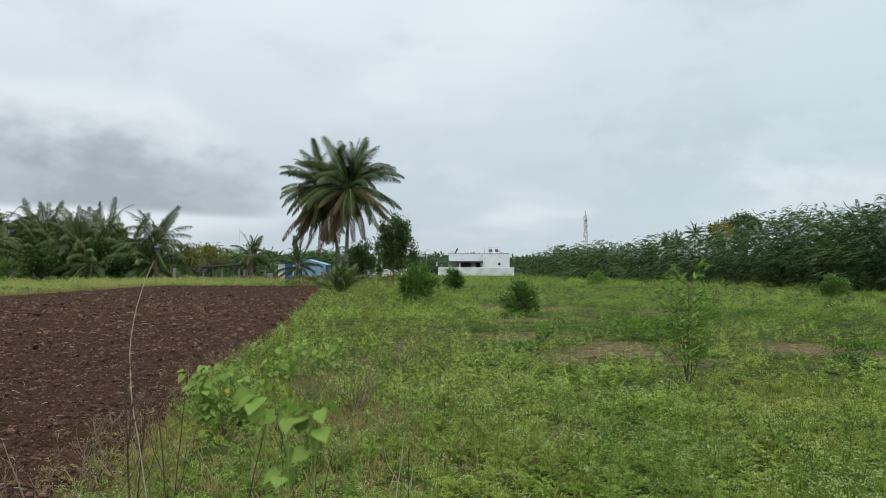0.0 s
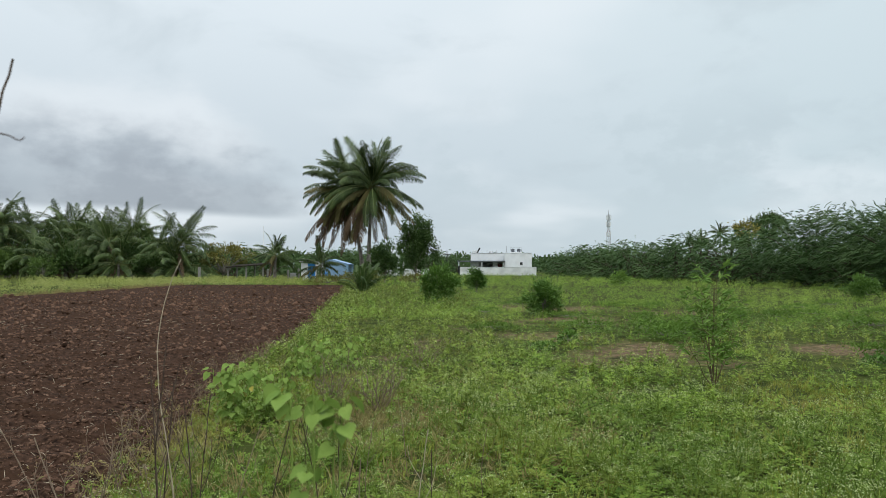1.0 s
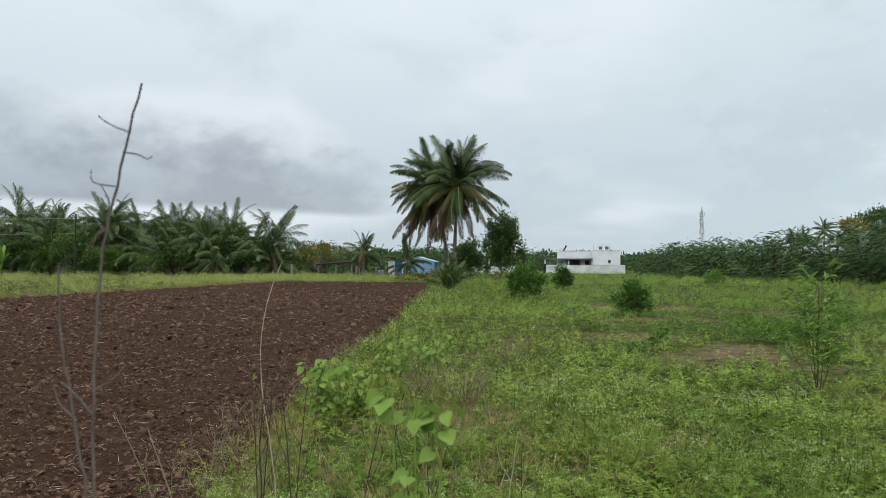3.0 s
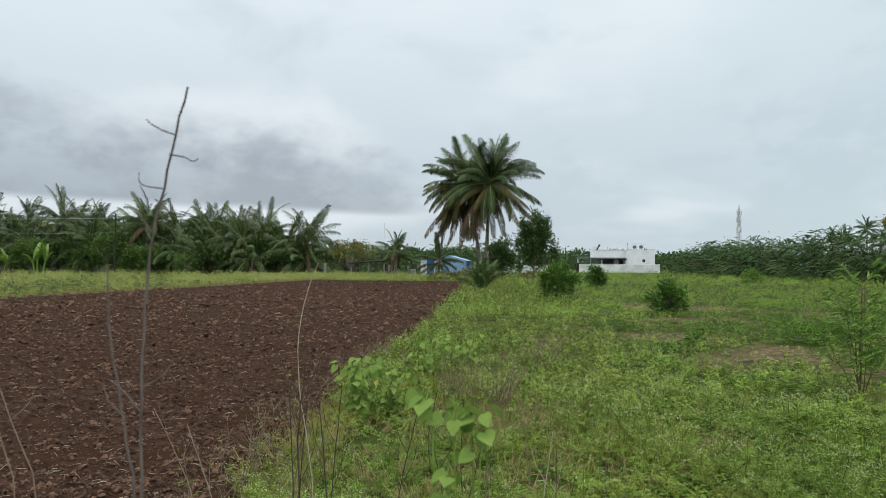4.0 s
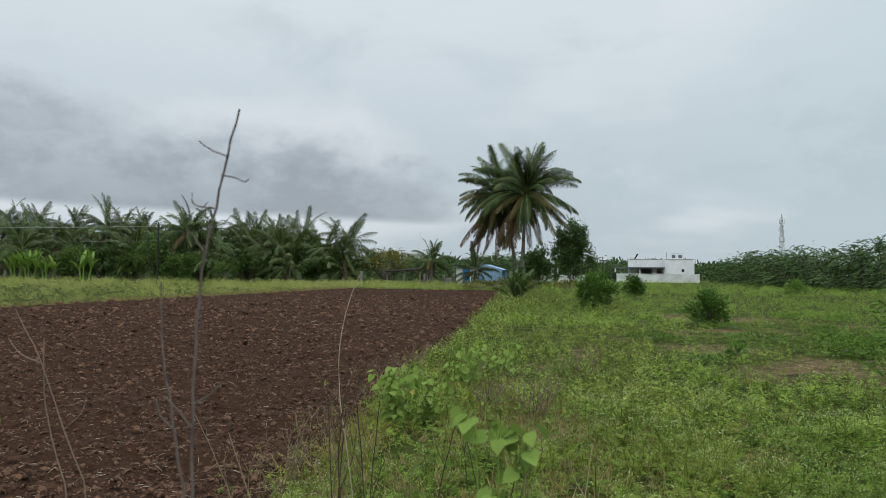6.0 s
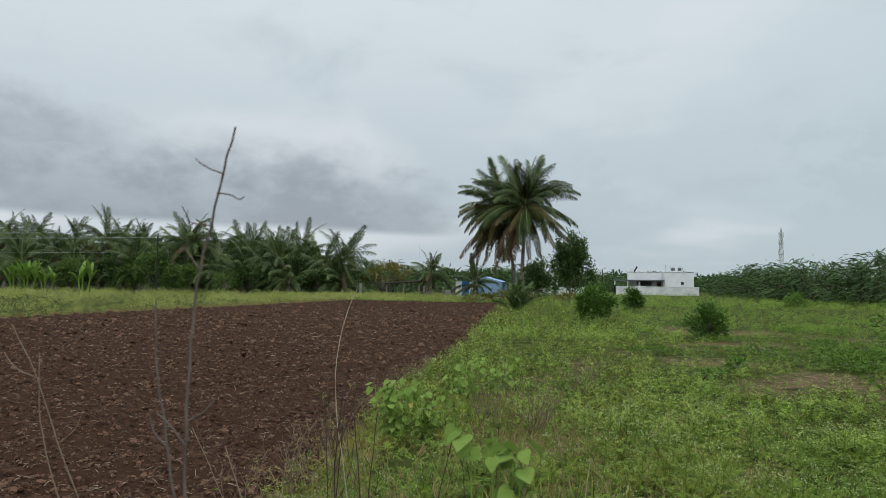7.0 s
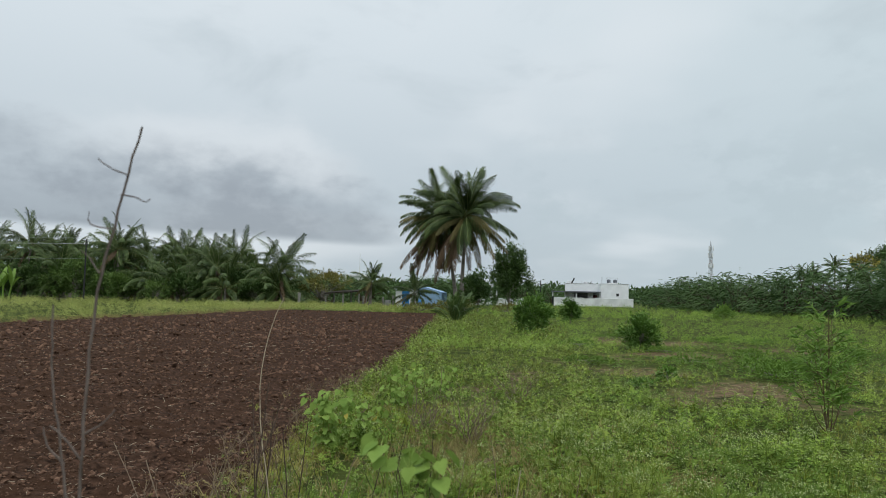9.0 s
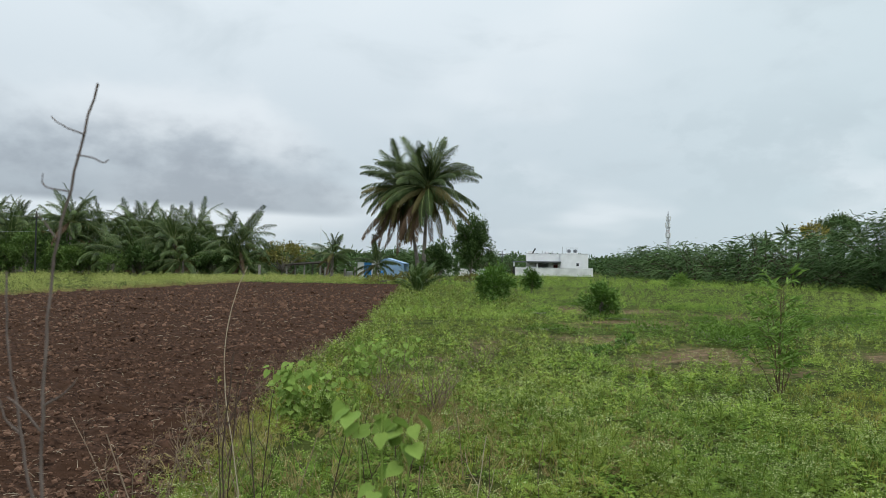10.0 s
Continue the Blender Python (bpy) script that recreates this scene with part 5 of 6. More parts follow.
gw = empty("roadside_wall", -12.4, 118.0, 0, 0, "low white roadside wall with gate pillars", "wall")
block("wall", 2.2, 6.6, 0, 0.22, 0, 1.25, "oldwhite", gw)
block("pillar", 0.9, 1.35, -0.1, 0.35, 0, 3.0, "oldwhite", gw)
block("pillar_cap", 0.8, 1.45, -0.2, 0.45, 3.002, 3.5, "white", gw)
block("pillar", 1.9, 2.18, -0.1, 0.3, 0, 2.4, "oldwhite", gw)
block("wall", -4.0, 0.88, 0, 0.22, 0, 1.1, "oldwhite", gw)


# ---- blue shed and open shed ----
def make_shed():
    s = empty("shed", -18.7, 79.5, 0, 0, "small white shed with a blue door and blue tarpaulin side", "shed")
    block("wall", 0.0, 0.75, 0, 0.2, 0, 1.95, "oldwhite", s)
    block("wall", 1.65, 2.7, 0, 0.2, 0, 2.1, "oldwhite", s)
    block("door", 0.76, 1.64, 0.05, 0.13, 0.05, 1.92, "blue_door", s, "bright blue painted door")
    block("side_wall", 0.0, 0.2, 0.21, 3.6, 0, 1.9, "oldwhite", s)
    n = 9
    a = np.linspace(0, 1, n)
    x = 2.72 + 2.7 * a
    z = 2.35 + 0.12 * np.sin(np.pi * np.clip(2.4 * a, 0, 1)) - 0.75 * np.clip(a - 0.25, 0, 1) ** 1.5
    V = np.concatenate([np.stack([x, 0 * x, 0 * x], -1), np.stack([x, 0 * x, z], -1), np.stack([x, 0 * x + 3.6, z], -1), np.stack([x, 0 * x + 3.6, 0 * x], -1)])
    i = np.arange(n - 1)
    F = np.concatenate([np.stack([i + k * n, i + 1 + k * n, i + 1 + (k + 1) * n, i + (k + 1) * n], -1) for k in range(3)])
    part("tarpaulin", mesh_of("tarpaulin", [(V, F, 0)], M["blue"]), s, "pale blue sheet over a curved frame")
    block("roof", -0.2, 2.71, -0.25, 3.8, 2.12, 2.2, "concrete", s)
    b = empty("water_drum", -15.6, 78.4, 0, 0, "blue plastic drum beside the shed", "drum")
    part("body", mesh_of("body", [(*tube([(0, 0, 0), (0, 0, 0.1), (0, 0, 0.45), (0, 0, 0.85), (0, 0, 0.92), (0, 0, 0.94)], [0.26, 0.3, 0.32, 0.3, 0.27, 0.02], 12), 0)], M["blue_door"], True), b)


make_shed()


def open_shed():
    s = empty("open_shed", -26.0, 76.0, 0, 0, "low open lean-to shed on stone posts", "shed")
    v, f = box(0, 4.3, -0.6, 3.0, 0, 0.12)
    v[:, 2] += 1.42 + v[:, 0] * 0.07 + (v[:, 1] > 0) * 0.25
    part("roof", mesh_of("roof", [(v, f, 0)], M["thatch"]), s, "weathered dark thatch roof")
    for px, py in ((0.15, -0.3), (2.2, -0.35), (4.0, -0.3), (0.15, 2.7), (4.0, 2.7), (2.2, 2.7)):
        block("post", px - 0.08, px + 0.08, py - 0.08, py + 0.08, 0, 1.4 + px * 0.07 + (py > 0) * 0.22, "rock", s)


open_shed()
for fx, fy, fh, fw in ((-28.9, 75.5, 1.5, 0.13), (-19.0, 74.8, 1.2, 0.11), (-17.9, 75.0, 1.4, 0.1), (-21.4, 75.5, 1.3, 0.1)):
    fp_ = empty("stone_post", fx, fy, 0, 0, "pale rough stone fence post", "fence post", "stone posts at the field's end")
    block("post", -fw, fw, -fw, fw, 0, fh, "rock", fp_, bevel=0.04)
wb = empty("masonry_block", -18.4, 74.6, 0, 0, "small pale masonry block", "masonry block")
block("body", -0.3, 0.3, -0.3, 0.3, 0, 0.9, "concrete", wb, bevel=0.05)


# ---- poles, wires and masts ----
def power_pole(x, y, h, rz=0.0):
    t = empty("power_pole", x, y, 0, rz, "slim dark power pole with a crossarm", "power pole", "power poles")
    part("pole", mesh_of("pole", [(*tube([(0, 0, 0), (0, 0, h)], [0.11, 0.075], 8), 0)], M["black"], True), t)
    block("crossarm", -0.75, 0.75, -0.05, 0.05, h - 0.75, h - 0.63, "black", t)
    for px in (-0.65, 0.0, 0.65):
        z0 = h - 0.63 if px else h
        part("insulator", mesh_of("insulator", [(*tube([(px, 0, z0), (px, 0, z0 + 0.1), (px, 0, z0 + 0.2)], [0.05, 0.07, 0.03], 6), 0)], M["white"], True), t)
    return t


power_pole(-54.7, 74.0, 7.3, -35)
power_pole(-3.35, 131.0, 4.6)
power_pole(-128.0, 50.0, 7.3, -35)
for dz, dx in ((6.75, -0.5), (6.75, 0.5), (7.4, 0.0), (5.0, 0.0)):
    s_ = np.linspace(0, 1, 15)[:, None]
    a_, b_ = np.array([-54.7 + dx, 74.0 - dx * 0.6, dz]), np.array([-128.0 + dx, 50.0 - dx * 0.6, dz])
    ln = a_ + (b_ - a_) * s_
    ln[:, 2] -= 0.55 * 4 * (s_ * (1 - s_))[:, 0]
    w_ = empty("power_wire", 0, 0, 0, 0, "thin sagging power line", "wire", "wires of the power line")
    part("conductor", mesh_of("conductor", [(*tube(ln, 0.008, 4), 0)], M["steel"]), w_)


def cell_tower(x, y, h):
    t = empty("cell_tower", x, y, 0, 20, "slim red and white lattice cell tower with antennas", "tower")
    def half(z):
        return 1.25 - 0.85 * z / h
    levels = np.linspace(0, h, 13)
    for sx, sy in ((-1, -1), (1, -1), (1, 1), (-1, 1)):
        part("leg", mesh_of("leg", [(*tube([(sx * half(z), sy * half(z), z) for z in (0, h)], 0.10, 5), 0)], M["palesteel"]), t)
    for k, (a, b) in enumerate(zip(levels[:-1], levels[1:])):
        ps = []
        for (sx, sy), (ux, uy) in (((-1, -1), (1, -1)), ((1, -1), (1, 1)), ((1, 1), (-1, 1)), ((-1, 1), (-1, -1))):
            ps.append(tube([(sx * half(a), sy * half(a), a), (ux * half(b), uy * half(b), b)], 0.055, 4))
            ps.append(tube([(ux * half(a), uy * half(a), a), (sx * half(b), sy * half(b), b)], 0.055, 4))
            ps.append(tube([(sx * half(b), sy * half(b), b), (ux * half(b), uy * half(b), b)], 0.05, 4))
        part("lattice", mesh_of("lattice", [(*join(ps), 0)], M["red" if k % 5 == 3 else "palesteel"]), t)
    for k, z in enumerate((h * 0.62, h * 0.80, h * 0.92)):
        for a in range(3):
            an = radians(120 * a + 40 * k)
            m = pose(1.25 * math.cos(an), 1.25 * math.sin(an), z, 0, 0, math.degrees(an))
            v, f = box(-0.22, 0.22, -0.35, 0.35, 0, 2.3)
            part("antenna", mesh_of("antenna", [(v, f, 0)], M["white"]), t, "", m)
        part("platform", mesh_of("platform", [(*tube([(0, 0, z - 0.2), (0, 0, z - 0.05)], 1.35, 8), 0)], M["steel"]), t)
    part("spire", mesh_of("spire", [(*tube([(0, 0, h), (0, 0, h + 1.2), (0, 0, h + 3.0)], [0.5, 0.3, 0.06], 6), 0)], M["steel"]), t)


cell_tower(81.5, 400.0, 31.0)
mast = empty("mast", -72.0, 248.0, 0, 0, "thin grey radio mast far off", "mast")
part("pole", mesh_of("pole", [(*tube([(0, 0, 0), (0, 0, 16.2)], [0.16, 0.08], 6), 0)], M["white"]), mast)
fb = empty("far_building", -66.0, 200.0, 0, 0, "pale flat roof of a far building", "building")
block("wall", 0, 9, 0, 6, 0, 6.6, "oldwhite", fb)
block("roof", -0.4, 9.4, -0.4, 6.4, 6.602, 7.1, "white", fb)

# ---- bushes in the open field ----
leafy("bush", -1.12, 30.0, G, 0.84, 1.55, 4200, 0.14, "bush", "dense rounded green bush standing in the weeds", "bush", 0.0, 0.03, 44, 0.15, bottom=-1.0, hollow=0.45, group="bushes in the open field")
leafy("bush", 0.72, 44.0, G, 0.60, 1.5, 2300, 0.16, "bush", "upright green bush with a pointed top", "bush", 0.0, 0.03, 26, 0.22, bottom=-1.0, hollow=0.3, group="bushes in the open field")
leafy("bush", 2.44, 22.0, G, 0.60, 1.12, 3600, 0.105, "bush", "dense rounded green bush standing in the weeds", "bush", 0.0, 0.03, 44, 0.15, bottom=-1.0, hollow=0.45, group="bushes in the open field")
leafy("bush", 18.4, 33.0, G, 0.66, 1.1, 2400, 0.13, "bush", "compact dark green bush before the thorn trees", "bush", 0.0, 0.03, 28, 0.22, bottom=-1.0, hollow=0.3, group="bushes in the open field")
leafy("bush", 12.1, 55.0, G, 0.75, 1.15, 800, 0.2, "sap", "light green bush with a ragged top", "bush", 0.0, 0.03, 20, 0.24, group="bushes in the open field")
leafy("small_bush", 2.03, 13.9, G, 0.19, 0.30, 260, 0.085, "bush", "small dark green leafy weed on bare soil", "bush", 0.0, 0.012, 14, 0.25)
leafy("creeping_weed", 1.5, 13.0, G, 0.32, 0.14, 260, 0.07, "bush", "flat creeping dark green weed", "weed", 0.0, 0.008, 18, 0.3)
leafy("creeping_weed", 7.4, 12.6, G, 0.62, 0.2, 1300, 0.055, "creeper", "wide flat dark green creeping weed", "weed", 0.0, 0.008, 26, 0.3, ry=0.4)
leafy("creeping_weed", 6.5, 11.2, G, 0.35, 0.16, 300, 0.08, "bush", "flat creeping dark green weed", "weed", 0.0, 0.008, 18, 0.3)
for k in range(16):
    cx, cy = (4.4, 15.5) if k < 8 else (9.0, 20.0)
    leafy("leafy_weed", cx + G.normal(0, 0.6 if k < 8 else 2.6), cy + G.normal(0, 0.9 if k < 8 else 2.2), G, G.uniform(0.3, 0.55), G.uniform(0.22, 0.36), 560, 0.062, "creeper",
          "broad-leaved bright green weed patch", "weed", 0.0, 0.01, 16, 0.3, group="broad-leaved weeds in the field")


for k in range(18):
    leafy("dark_weed", 1.0 + 13.0 * (k % 6) / 5 + G.normal(0, 0.7), 17.5 + 5.2 * (k // 6) + G.normal(0, 1.0), G, G.uniform(0.4, 0.9), G.uniform(0.16, 0.30), 640, 0.062, "creeper",
          "spreading dark green weed in the field", "weed", 0.0, 0.008, 20, 0.3, ry=0.45, group="dark weeds in the field")


def sapling():
    """A tall slender shrub: upright reddish stems, side twigs and pairs of narrow leaves, thickest at the top."""
    t = empty("sapling", 3.16, 9.1, 0, 0, "tall slender airy sapling with narrow green leaves", "sapling")
    rng = np.random.default_rng(41)
    st, P_, D_, S_ = [], [], [], []
    for k in range(11):
        a, sp = k * 2.4, (0.03 if k == 0 else rng.uniform(0.08, 0.26) if k < 6 else rng.uniform(0.26, 0.42))
        hh = (1.44, 1.36, 1.30, 1.38, 1.18, 0.9, 0.85, 0.75, 0.7, 0.6, 0.55)[k]
        e = np.array([math.cos(a) * sp, math.sin(a) * sp, hh])
        ln = wander((0, 0, 0), e, 9, 0.035, rng)
        st.append(tube(ln, np.linspace(0.007, 0.0025, 9), 5))
        for s in 0.22 + 0.78 * rng.uniform(0, 1, 9 if k < 5 else 6) ** 0.6:
            b = np.array([np.interp(s, np.linspace(0, 1, 9), ln[:, q]) for q in range(3)])
            an, L_ = rng.uniform(0, 6.28), rng.uniform(0.14, 0.30)
            q_ = b + np.array([math.cos(an), math.sin(an), rng.uniform(0.1, 0.8)]) * L_
            st.append(tube([b, (b + q_) / 2 + [0, 0, 0.015], q_], [0.003, 0.0025, 0.0015], 3))
            for w in (0.55, 0.8, 1.0):
                for sg in (-1, 1):
                    an2 = an + sg * rng.uniform(0.35, 1.2)
                    P_.append(b + (q_ - b) * w)
                    D_.append((math.cos(an2), math.sin(an2), rng.uniform(-0.5, 1.1)))
                    S_.append(rng.uniform(0.095, 0.155))
    part("stem", mesh_of("stems", [(*join(st), 0)], M["redstem"], True), t)
    v, f = spread(*LONG, np.array(P_), frames(np.array(D_), unit(rng.normal(0, 0.75, (len(D_), 3)) + [0, 0, 0.8]), rng), np.array(S_)[:, None] * [1, 1.35, 1])
    part("foliage", mesh_of("foliage", [(v, f, 0)], M["sap"]), t)


sapling()


# ---- heart-leaved plants beside the soil ----
def heart_plant(x, y, h, r, n, leaf, seed, label, old=3, stems=5, top_only=False, low=0.84):
    t = empty("heart_leaved_plant", x, y, 0, 0, label, "plant", "heart-leaved plants at the soil's edge")
    rng = np.random.default_rng(seed)
    st, P_, D_ = [], [], []
    for k in range(stems):
        a = k * 2.4 + rng.uniform(-0.4, 0.4)
        e = np.array([math.cos(a) * r * rng.uniform(0.3, 1), math.sin(a) * r * rng.uniform(0.3, 1), h * rng.uniform(0.985 if top_only else 0.7, 1.0)])
        ln = wander((0, 0, -0.02), e, 8, 0.015 if top_only else 0.05, rng)
        st.append(tube(ln, np.linspace(0.0022 if top_only else 0.010, 0.0012 if top_only else 0.0025, 8), 5))
        for _ in range(n // stems):
            s = rng.uniform(low if top_only else 0.15, 1.0)
            b = np.array([np.interp(s, np.linspace(0, 1, 8), ln[:, q]) for q in range(3)])
            an = rng.uniform(0, 6.28)
            d = np.array([math.cos(an), math.sin(an), rng.uniform(-0.15, 0.5)])
            q = b + d * leaf * rng.uniform(*((0.2, 0.7) if top_only else (0.5, 1.3)))
            st.append(tube([b, (b + q) / 2 + [0, 0, 0.012], q], np.array([0.0025, 0.002, 0.0015]) * min(1, leaf / 0.075), 3))
            P_.append(q)
            D_.append(d * [1, 1, 0] + [0, -0.15, rng.uniform(-1.7, -0.15)])
    P_, D_ = np.array(P_), np.array(D_)
    part("stem", mesh_of("stems", [(*join(st), 0)], M["heart"], True), t)
    rot = frames(D_, unit(rng.normal(0, 0.35, D_.shape) + [0, -0.3, 1]), rng)
    for k in range(len(P_)):
        v, f = spread(*HEART, P_[k:k + 1], rot[k:k + 1], leaf * rng.uniform(0.65, 1.15))
        part("leaf", mesh_of("leaf", [(v, f, 0)], M["heart_old" if k < old else "heart"], True), t, "yellowing leaf" if k < old else "")


heart_plant(-2.3, 6.9, 0.68, 0.34, 168, 0.078, 51, "leafy heart-leaved plant with a yellow leaf", 2, 8)
heart_plant(-2.0, 7.1, 0.55, 0.25, 80, 0.075, 52, "leafy heart-leaved plant beside the soil", 1, 5)
heart_plant(-2.15, 9.6, 0.62, 0.42, 90, 0.085, 53, "low heart-leaved plant at the soil's edge", 0, 7)
heart_plant(-1.75, 10.2, 0.6, 0.4, 80, 0.08, 54, "low heart-leaved plant at the soil's edge", 0, 6)
heart_plant(-0.222, 0.925, 1.393, 0.020, 10, 0.029, 55, "young heart-leaved plant with soft green leaves", 0, 2, True, 0.975)
heart_plant(-0.172, 0.935, 1.375, 0.016, 14, 0.027, 56, "young heart-leaved plant with soft green leaves", 0, 2, True, 0.945)
heart_plant(-0.215, 0.920, 1.300, 0.010, 4, 0.028, 57, "young heart-leaved plant with soft green leaves", 0, 1, True, 0.975)
heart_plant(-1.19, 1.05, 1.43, 0.02, 3, 0.045, 58, "thin young plant with one soft green leaf", 0, 1, True)

# ---- dry stalks close by ----
def stalk(x, y, turn, lines, mat, label, foot=True):
    """A dead stalk with twigs, drawn in an upright plane turned about z: each line is its radius, then (across, up) points."""
    t = empty("dry_stalk", x, y, -0.004, turn, label, "dry stalk", "dead stalks at the soil's edge")
    for k, (r, *pts) in enumerate(lines):
        p = [(u, 0.003 * math.sin(7 * u + 9 * w + k), w) for u, w in pts]
        if k == 0 and foot:
            p = [(p[0][0] + 0.03, 0.05, -0.03), (p[0][0] + 0.02, 0.02, p[0][1] * 0.5)] + p
        p = np.array(p)
        s = np.linspace(0, len(p) - 1, (len(p) - 1) * 3 + 1)
        q = np.stack([np.interp(s, np.arange(len(p)), p[:, c]) for c in range(3)], -1)
        q[1:-1] = (q[:-2] + 2 * q[1:-1] + q[2:]) / 4
        q[1:-1, 0] += 0.45 * r * np.sin(np.arange(len(q) - 2) * 2.3 + k)
        part("stem" if k == 0 else "side_twig", mesh_of("twig", [(*tube(q, np.linspace(r, r * 0.55, len(q)), 6), 0)], M[mat], True), t)
    return t


stalk(-0.5135, 0.693, 14.2, [
    (0.0021, (0.0, 1.31), (-0.002, 1.389), (-0.002, 1.466), (0.001, 1.543), (0.007, 1.601), (0.019, 1.65), (0.032, 1.714), (0.045, 1.765)),
    (0.0010, (0.033, 1.71), (0.016, 1.716), (0.003, 1.724), (0.0, 1.728)),
    (0.0010, (0.026, 1.688), (0.042, 1.686), (0.053, 1.680), (0.058, 1.684)),
    (0.0010, (0.019, 1.65), (0.001, 1.652), (-0.007, 1.656), (-0.007, 1.668)),
    (0.0010, (0.007, 1.601), (-0.006, 1.62), (-0.013, 1.625)),
    (0.0013, (0.001, 1.428), (0.021, 1.44), (0.031, 1.454)),
    (0.0014, (-0.002, 1.40), (-0.024, 1.427), (-0.036, 1.436)),
], "stalk", "dark leafless stalk with curled side twigs")
stalk(-0.5365, 0.707, 14.2, [(0.0018, (0.006, 1.31), (-0.006, 1.36), (-0.015, 1.42), (-0.026, 1.47), (-0.030, 1.52), (-0.031, 1.565)),
                          (0.0014, (-0.01, 1.39), (-0.03, 1.41), (-0.034, 1.43))], "stalk", "thin dark leafless stalk")
stalk(-0.74, 1.77, 14.2, [(0.0017, (0.0, 0.95), (-0.014, 1.07), (-0.042, 1.24), (-0.045, 1.38), (-0.02, 1.50), (0.009, 1.57))], "straw", "tall pale dry stalk bending over")
stalk(-0.70, 1.58, 14.2, [(0.0027, (0.0, 1.0), (-0.006, 1.15), (0.006, 1.26), (0.016, 1.37)), (0.002, (0.004, 1.2), (0.03, 1.26), (0.045, 1.33))], "twig", "dark upright dry stalk")
stalk(-0.98, 1.09, 14.2, [(0.0017, (0.0, 1.14), (-0.063, 1.29), (-0.105, 1.41), (-0.155, 1.50)), (0.0010, (-0.06, 1.285), (-0.03, 1.31), (-0.02, 1.34)),
                          (0.0015, (-0.1, 1.40), (-0.15, 1.42), (-0.17, 1.45))], "dry", "pale leaning dry stalk")
stalk(-1.02, 1.08, 14.2, [(0.0017, (0.0, 1.14), (-0.042, 1.27), (-0.058, 1.35), (-0.061, 1.45))], "dry", "pale upright dry stalk")
STALKS = [(-0.35, 2.2, 0.95, 0.02, "dry"), (-1.15, 3.0, 1.0, 0.05, "twig"), (-1.0, 2.6, 1.05, -0.06, "twig"), (-0.9, 3.2, 0.9, 0.12, "twig"), (-0.15, 3.1, 0.75, 0.0, "twig"),
          (-1.5, 3.4, 0.85, 0.1, "dry"), (-0.75, 3.6, 0.8, -0.1, "twig"), (-1.3, 2.4, 0.95, -0.22, "dry"), (-1.9, 3.6, 0.75, 0.15, "dry"), (-0.6, 4.2, 0.62, 0.05, "dry"),
          (-1.28, 2.9, 1.12, -0.04, "twig"), (-1.2, 2.75, 1.1, 0.05, "twig"), (-1.05, 3.1, 0.85, 0.14, "dry"), (-1.35, 3.3, 0.8, -0.12, "dry"), (-0.55, 2.9, 0.8, 0.1, "twig"), (-0.22, 3.0, 0.86, 0.06, "straw"),
          (-1.7, 3.2, 0.9, 0.2, "dry"), (-2.0, 3.3, 0.8, -0.25, "dry"), (-0.8, 4.4, 0.7, 0.02, "twig"), (-1.15, 5.0, 0.65, 0.08, "twig"), (-0.45, 5.2, 0.6, -0.05, "dry"), (0.1, 4.6, 0.5, 0.04, "dry")]
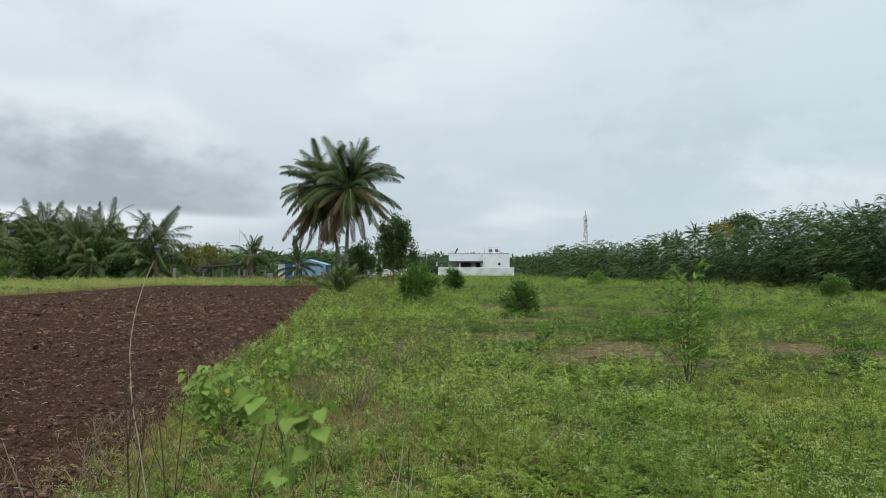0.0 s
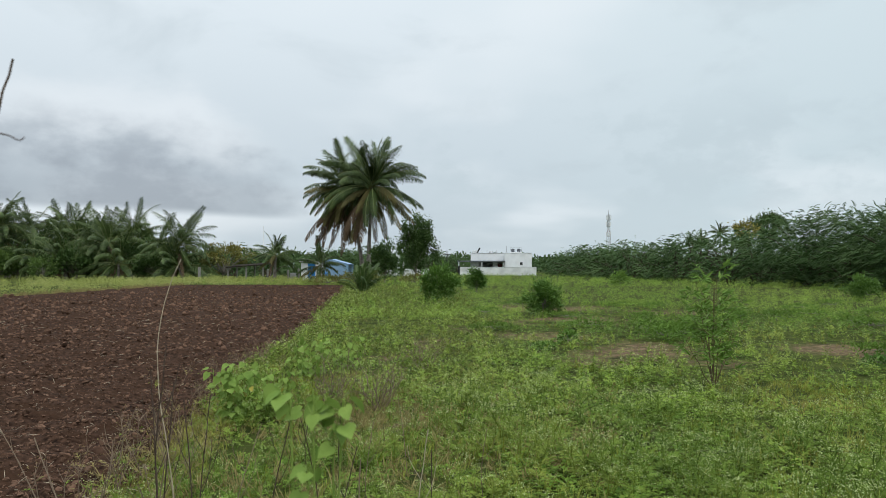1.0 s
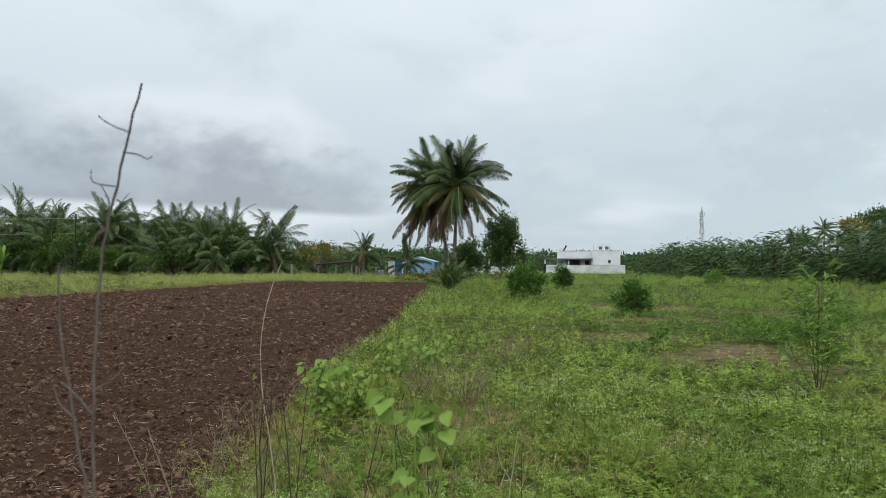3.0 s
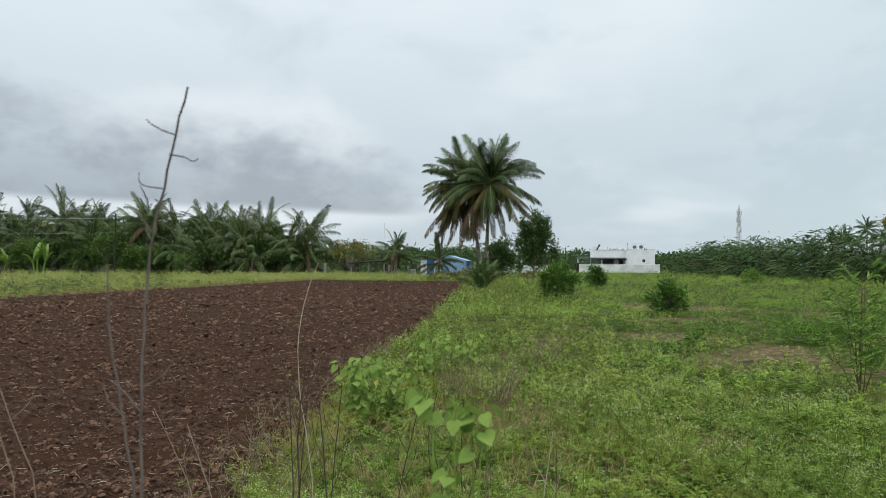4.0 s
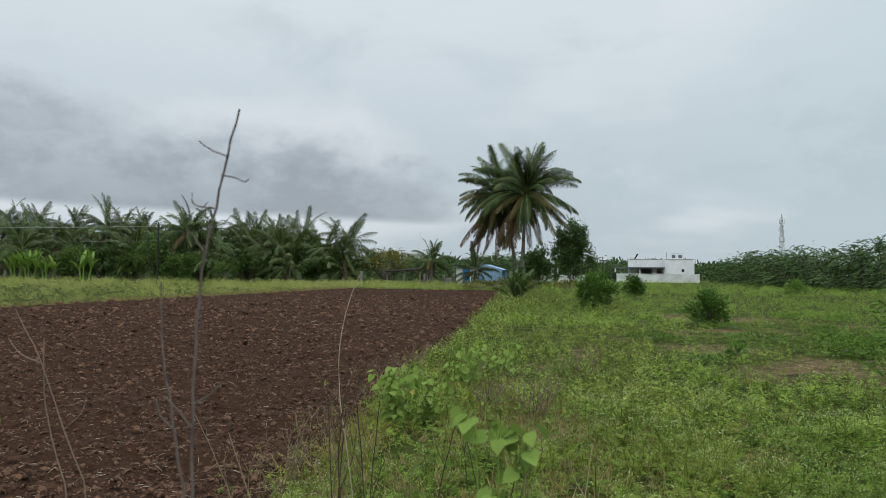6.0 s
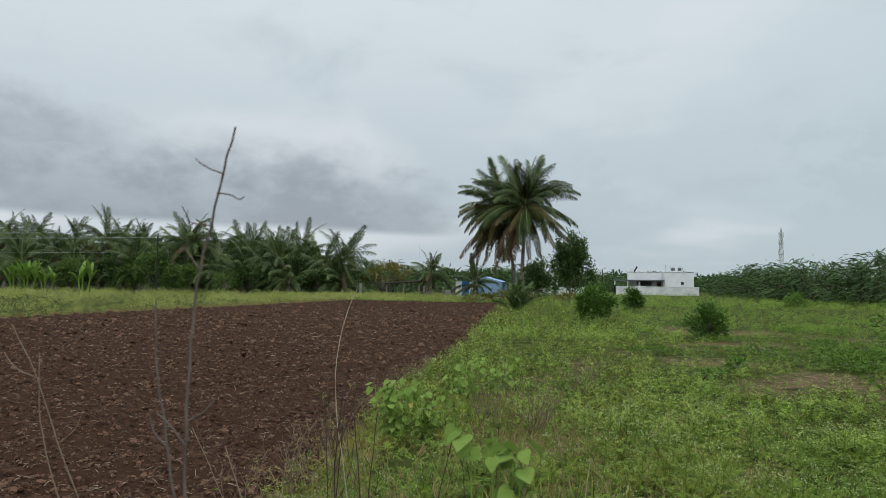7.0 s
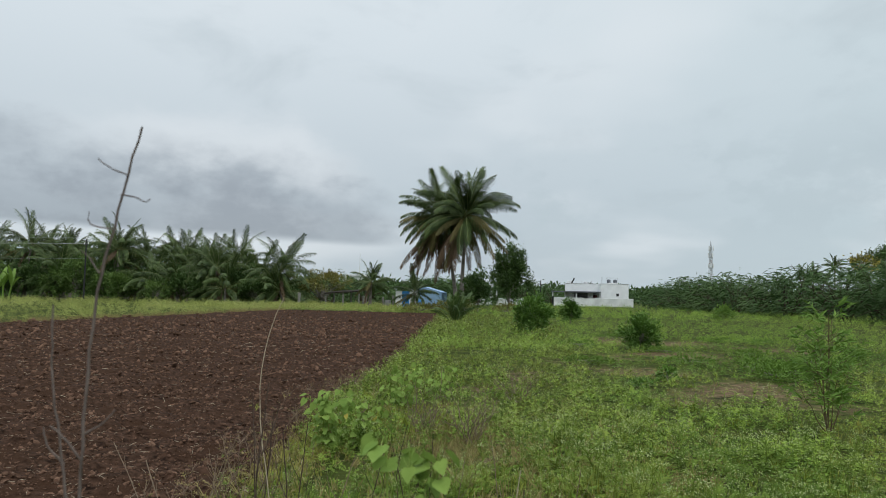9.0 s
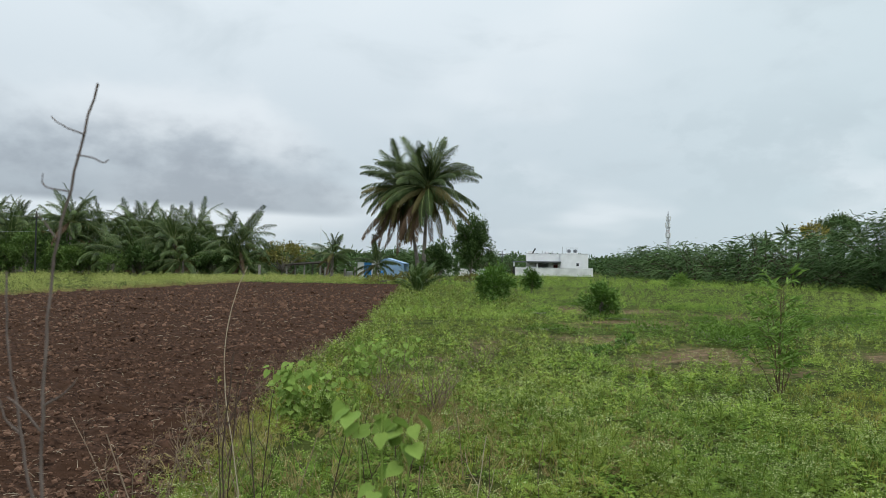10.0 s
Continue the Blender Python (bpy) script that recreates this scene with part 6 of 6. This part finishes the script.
for sx, sy, sh, sl, sm in STALKS:
    stalk(sx, sy, G.uniform(-20, 20), [(0.0034, (0, sh * 0.45), (sl * 0.5, sh * 0.75), (sl, sh)), (0.0015, (sl * 0.3, sh * 0.6), (sl * 0.3 + 0.06, sh * 0.72), (sl * 0.3 + 0.08, sh * 0.85)),
                                       (0.0015, (sl * 0.5, sh * 0.75), (sl * 0.5 - 0.05, sh * 0.84), (sl * 0.5 - 0.06, sh * 0.92))], sm,
          "dark dry weed stalk" if sm == "twig" else "pale dry weed stalk")


def dead_shrub(x, y, h, r, seed, label):
    t = empty("dead_shrub", x, y, 0, 0, label, "dead shrub", "dead shrubs at the soil's edge")
    rng = np.random.default_rng(seed)
    ps = []
    for k in range(22):
        a = rng.uniform(0, 6.28)
        e = np.array([math.cos(a) * r * rng.uniform(0.4, 1), math.sin(a) * r * rng.uniform(0.4, 1), h * rng.uniform(0.5, 1)])
        ln = wander((rng.normal(0, 0.04), rng.normal(0, 0.04), 0), e, 7, 0.07, rng)
        ps.append(tube(ln, np.linspace(0.005, 0.0018, 7), 4))
        for _ in range(3):
            b = ln[rng.integers(2, 6)]
            ps.append(tube(wander(b, b + rng.normal(0, 0.09, 3) + [0, 0, 0.09], 4, 0.03, rng), np.linspace(0.0028, 0.0012, 4), 3))
    part("branchwork", mesh_of("branches", [(*join(ps), 0)], M["dry"], True), t)


dead_shrub(-0.95, 7.6, 0.62, 0.42, 61, "leafless brown dead shrub in the grass")
dead_shrub(-1.5, 7.9, 0.6, 0.35, 62, "leafless brown dead shrub in the grass")
dead_shrub(-0.6, 10.5, 0.5, 0.4, 63, "leafless brown dead shrub in the grass")


def dry_edge():
    """Pale seeding weeds and dead grass where the soil meets the grass."""
    rng = np.random.default_rng(71)
    temps = [weed_template(rng, 5, 12) for _ in range(4)]
    n = 190
    y = 2.8 + 9.5 * rng.uniform(0, 1, n) ** 1.4
    x = edge_x(y) + rng.normal(0.05, 0.26, n)
    ps = []
    for j, t in enumerate(temps):
        s = np.arange(n) % 4 == j
        pos, rot, h = np.stack([x, y, 0 * x], -1)[s], spin(s.sum(), 0.3, rng), rng.uniform(0.16, 0.36, s.sum())
        for q, (tv, tf) in enumerate(t):
            ps.append((*spread(tv, tf, pos, rot, h), (1, 0 if j == 0 else 2, 2)[q]))
    tagged(new("dry_edge_weeds", mesh_of("dry_edge_weeds", ps, [M["weed"], M["dry"], M["drygrass"]])), "pale seeding weeds along the soil's edge", "weeds", kind="stuff")


dry_edge()
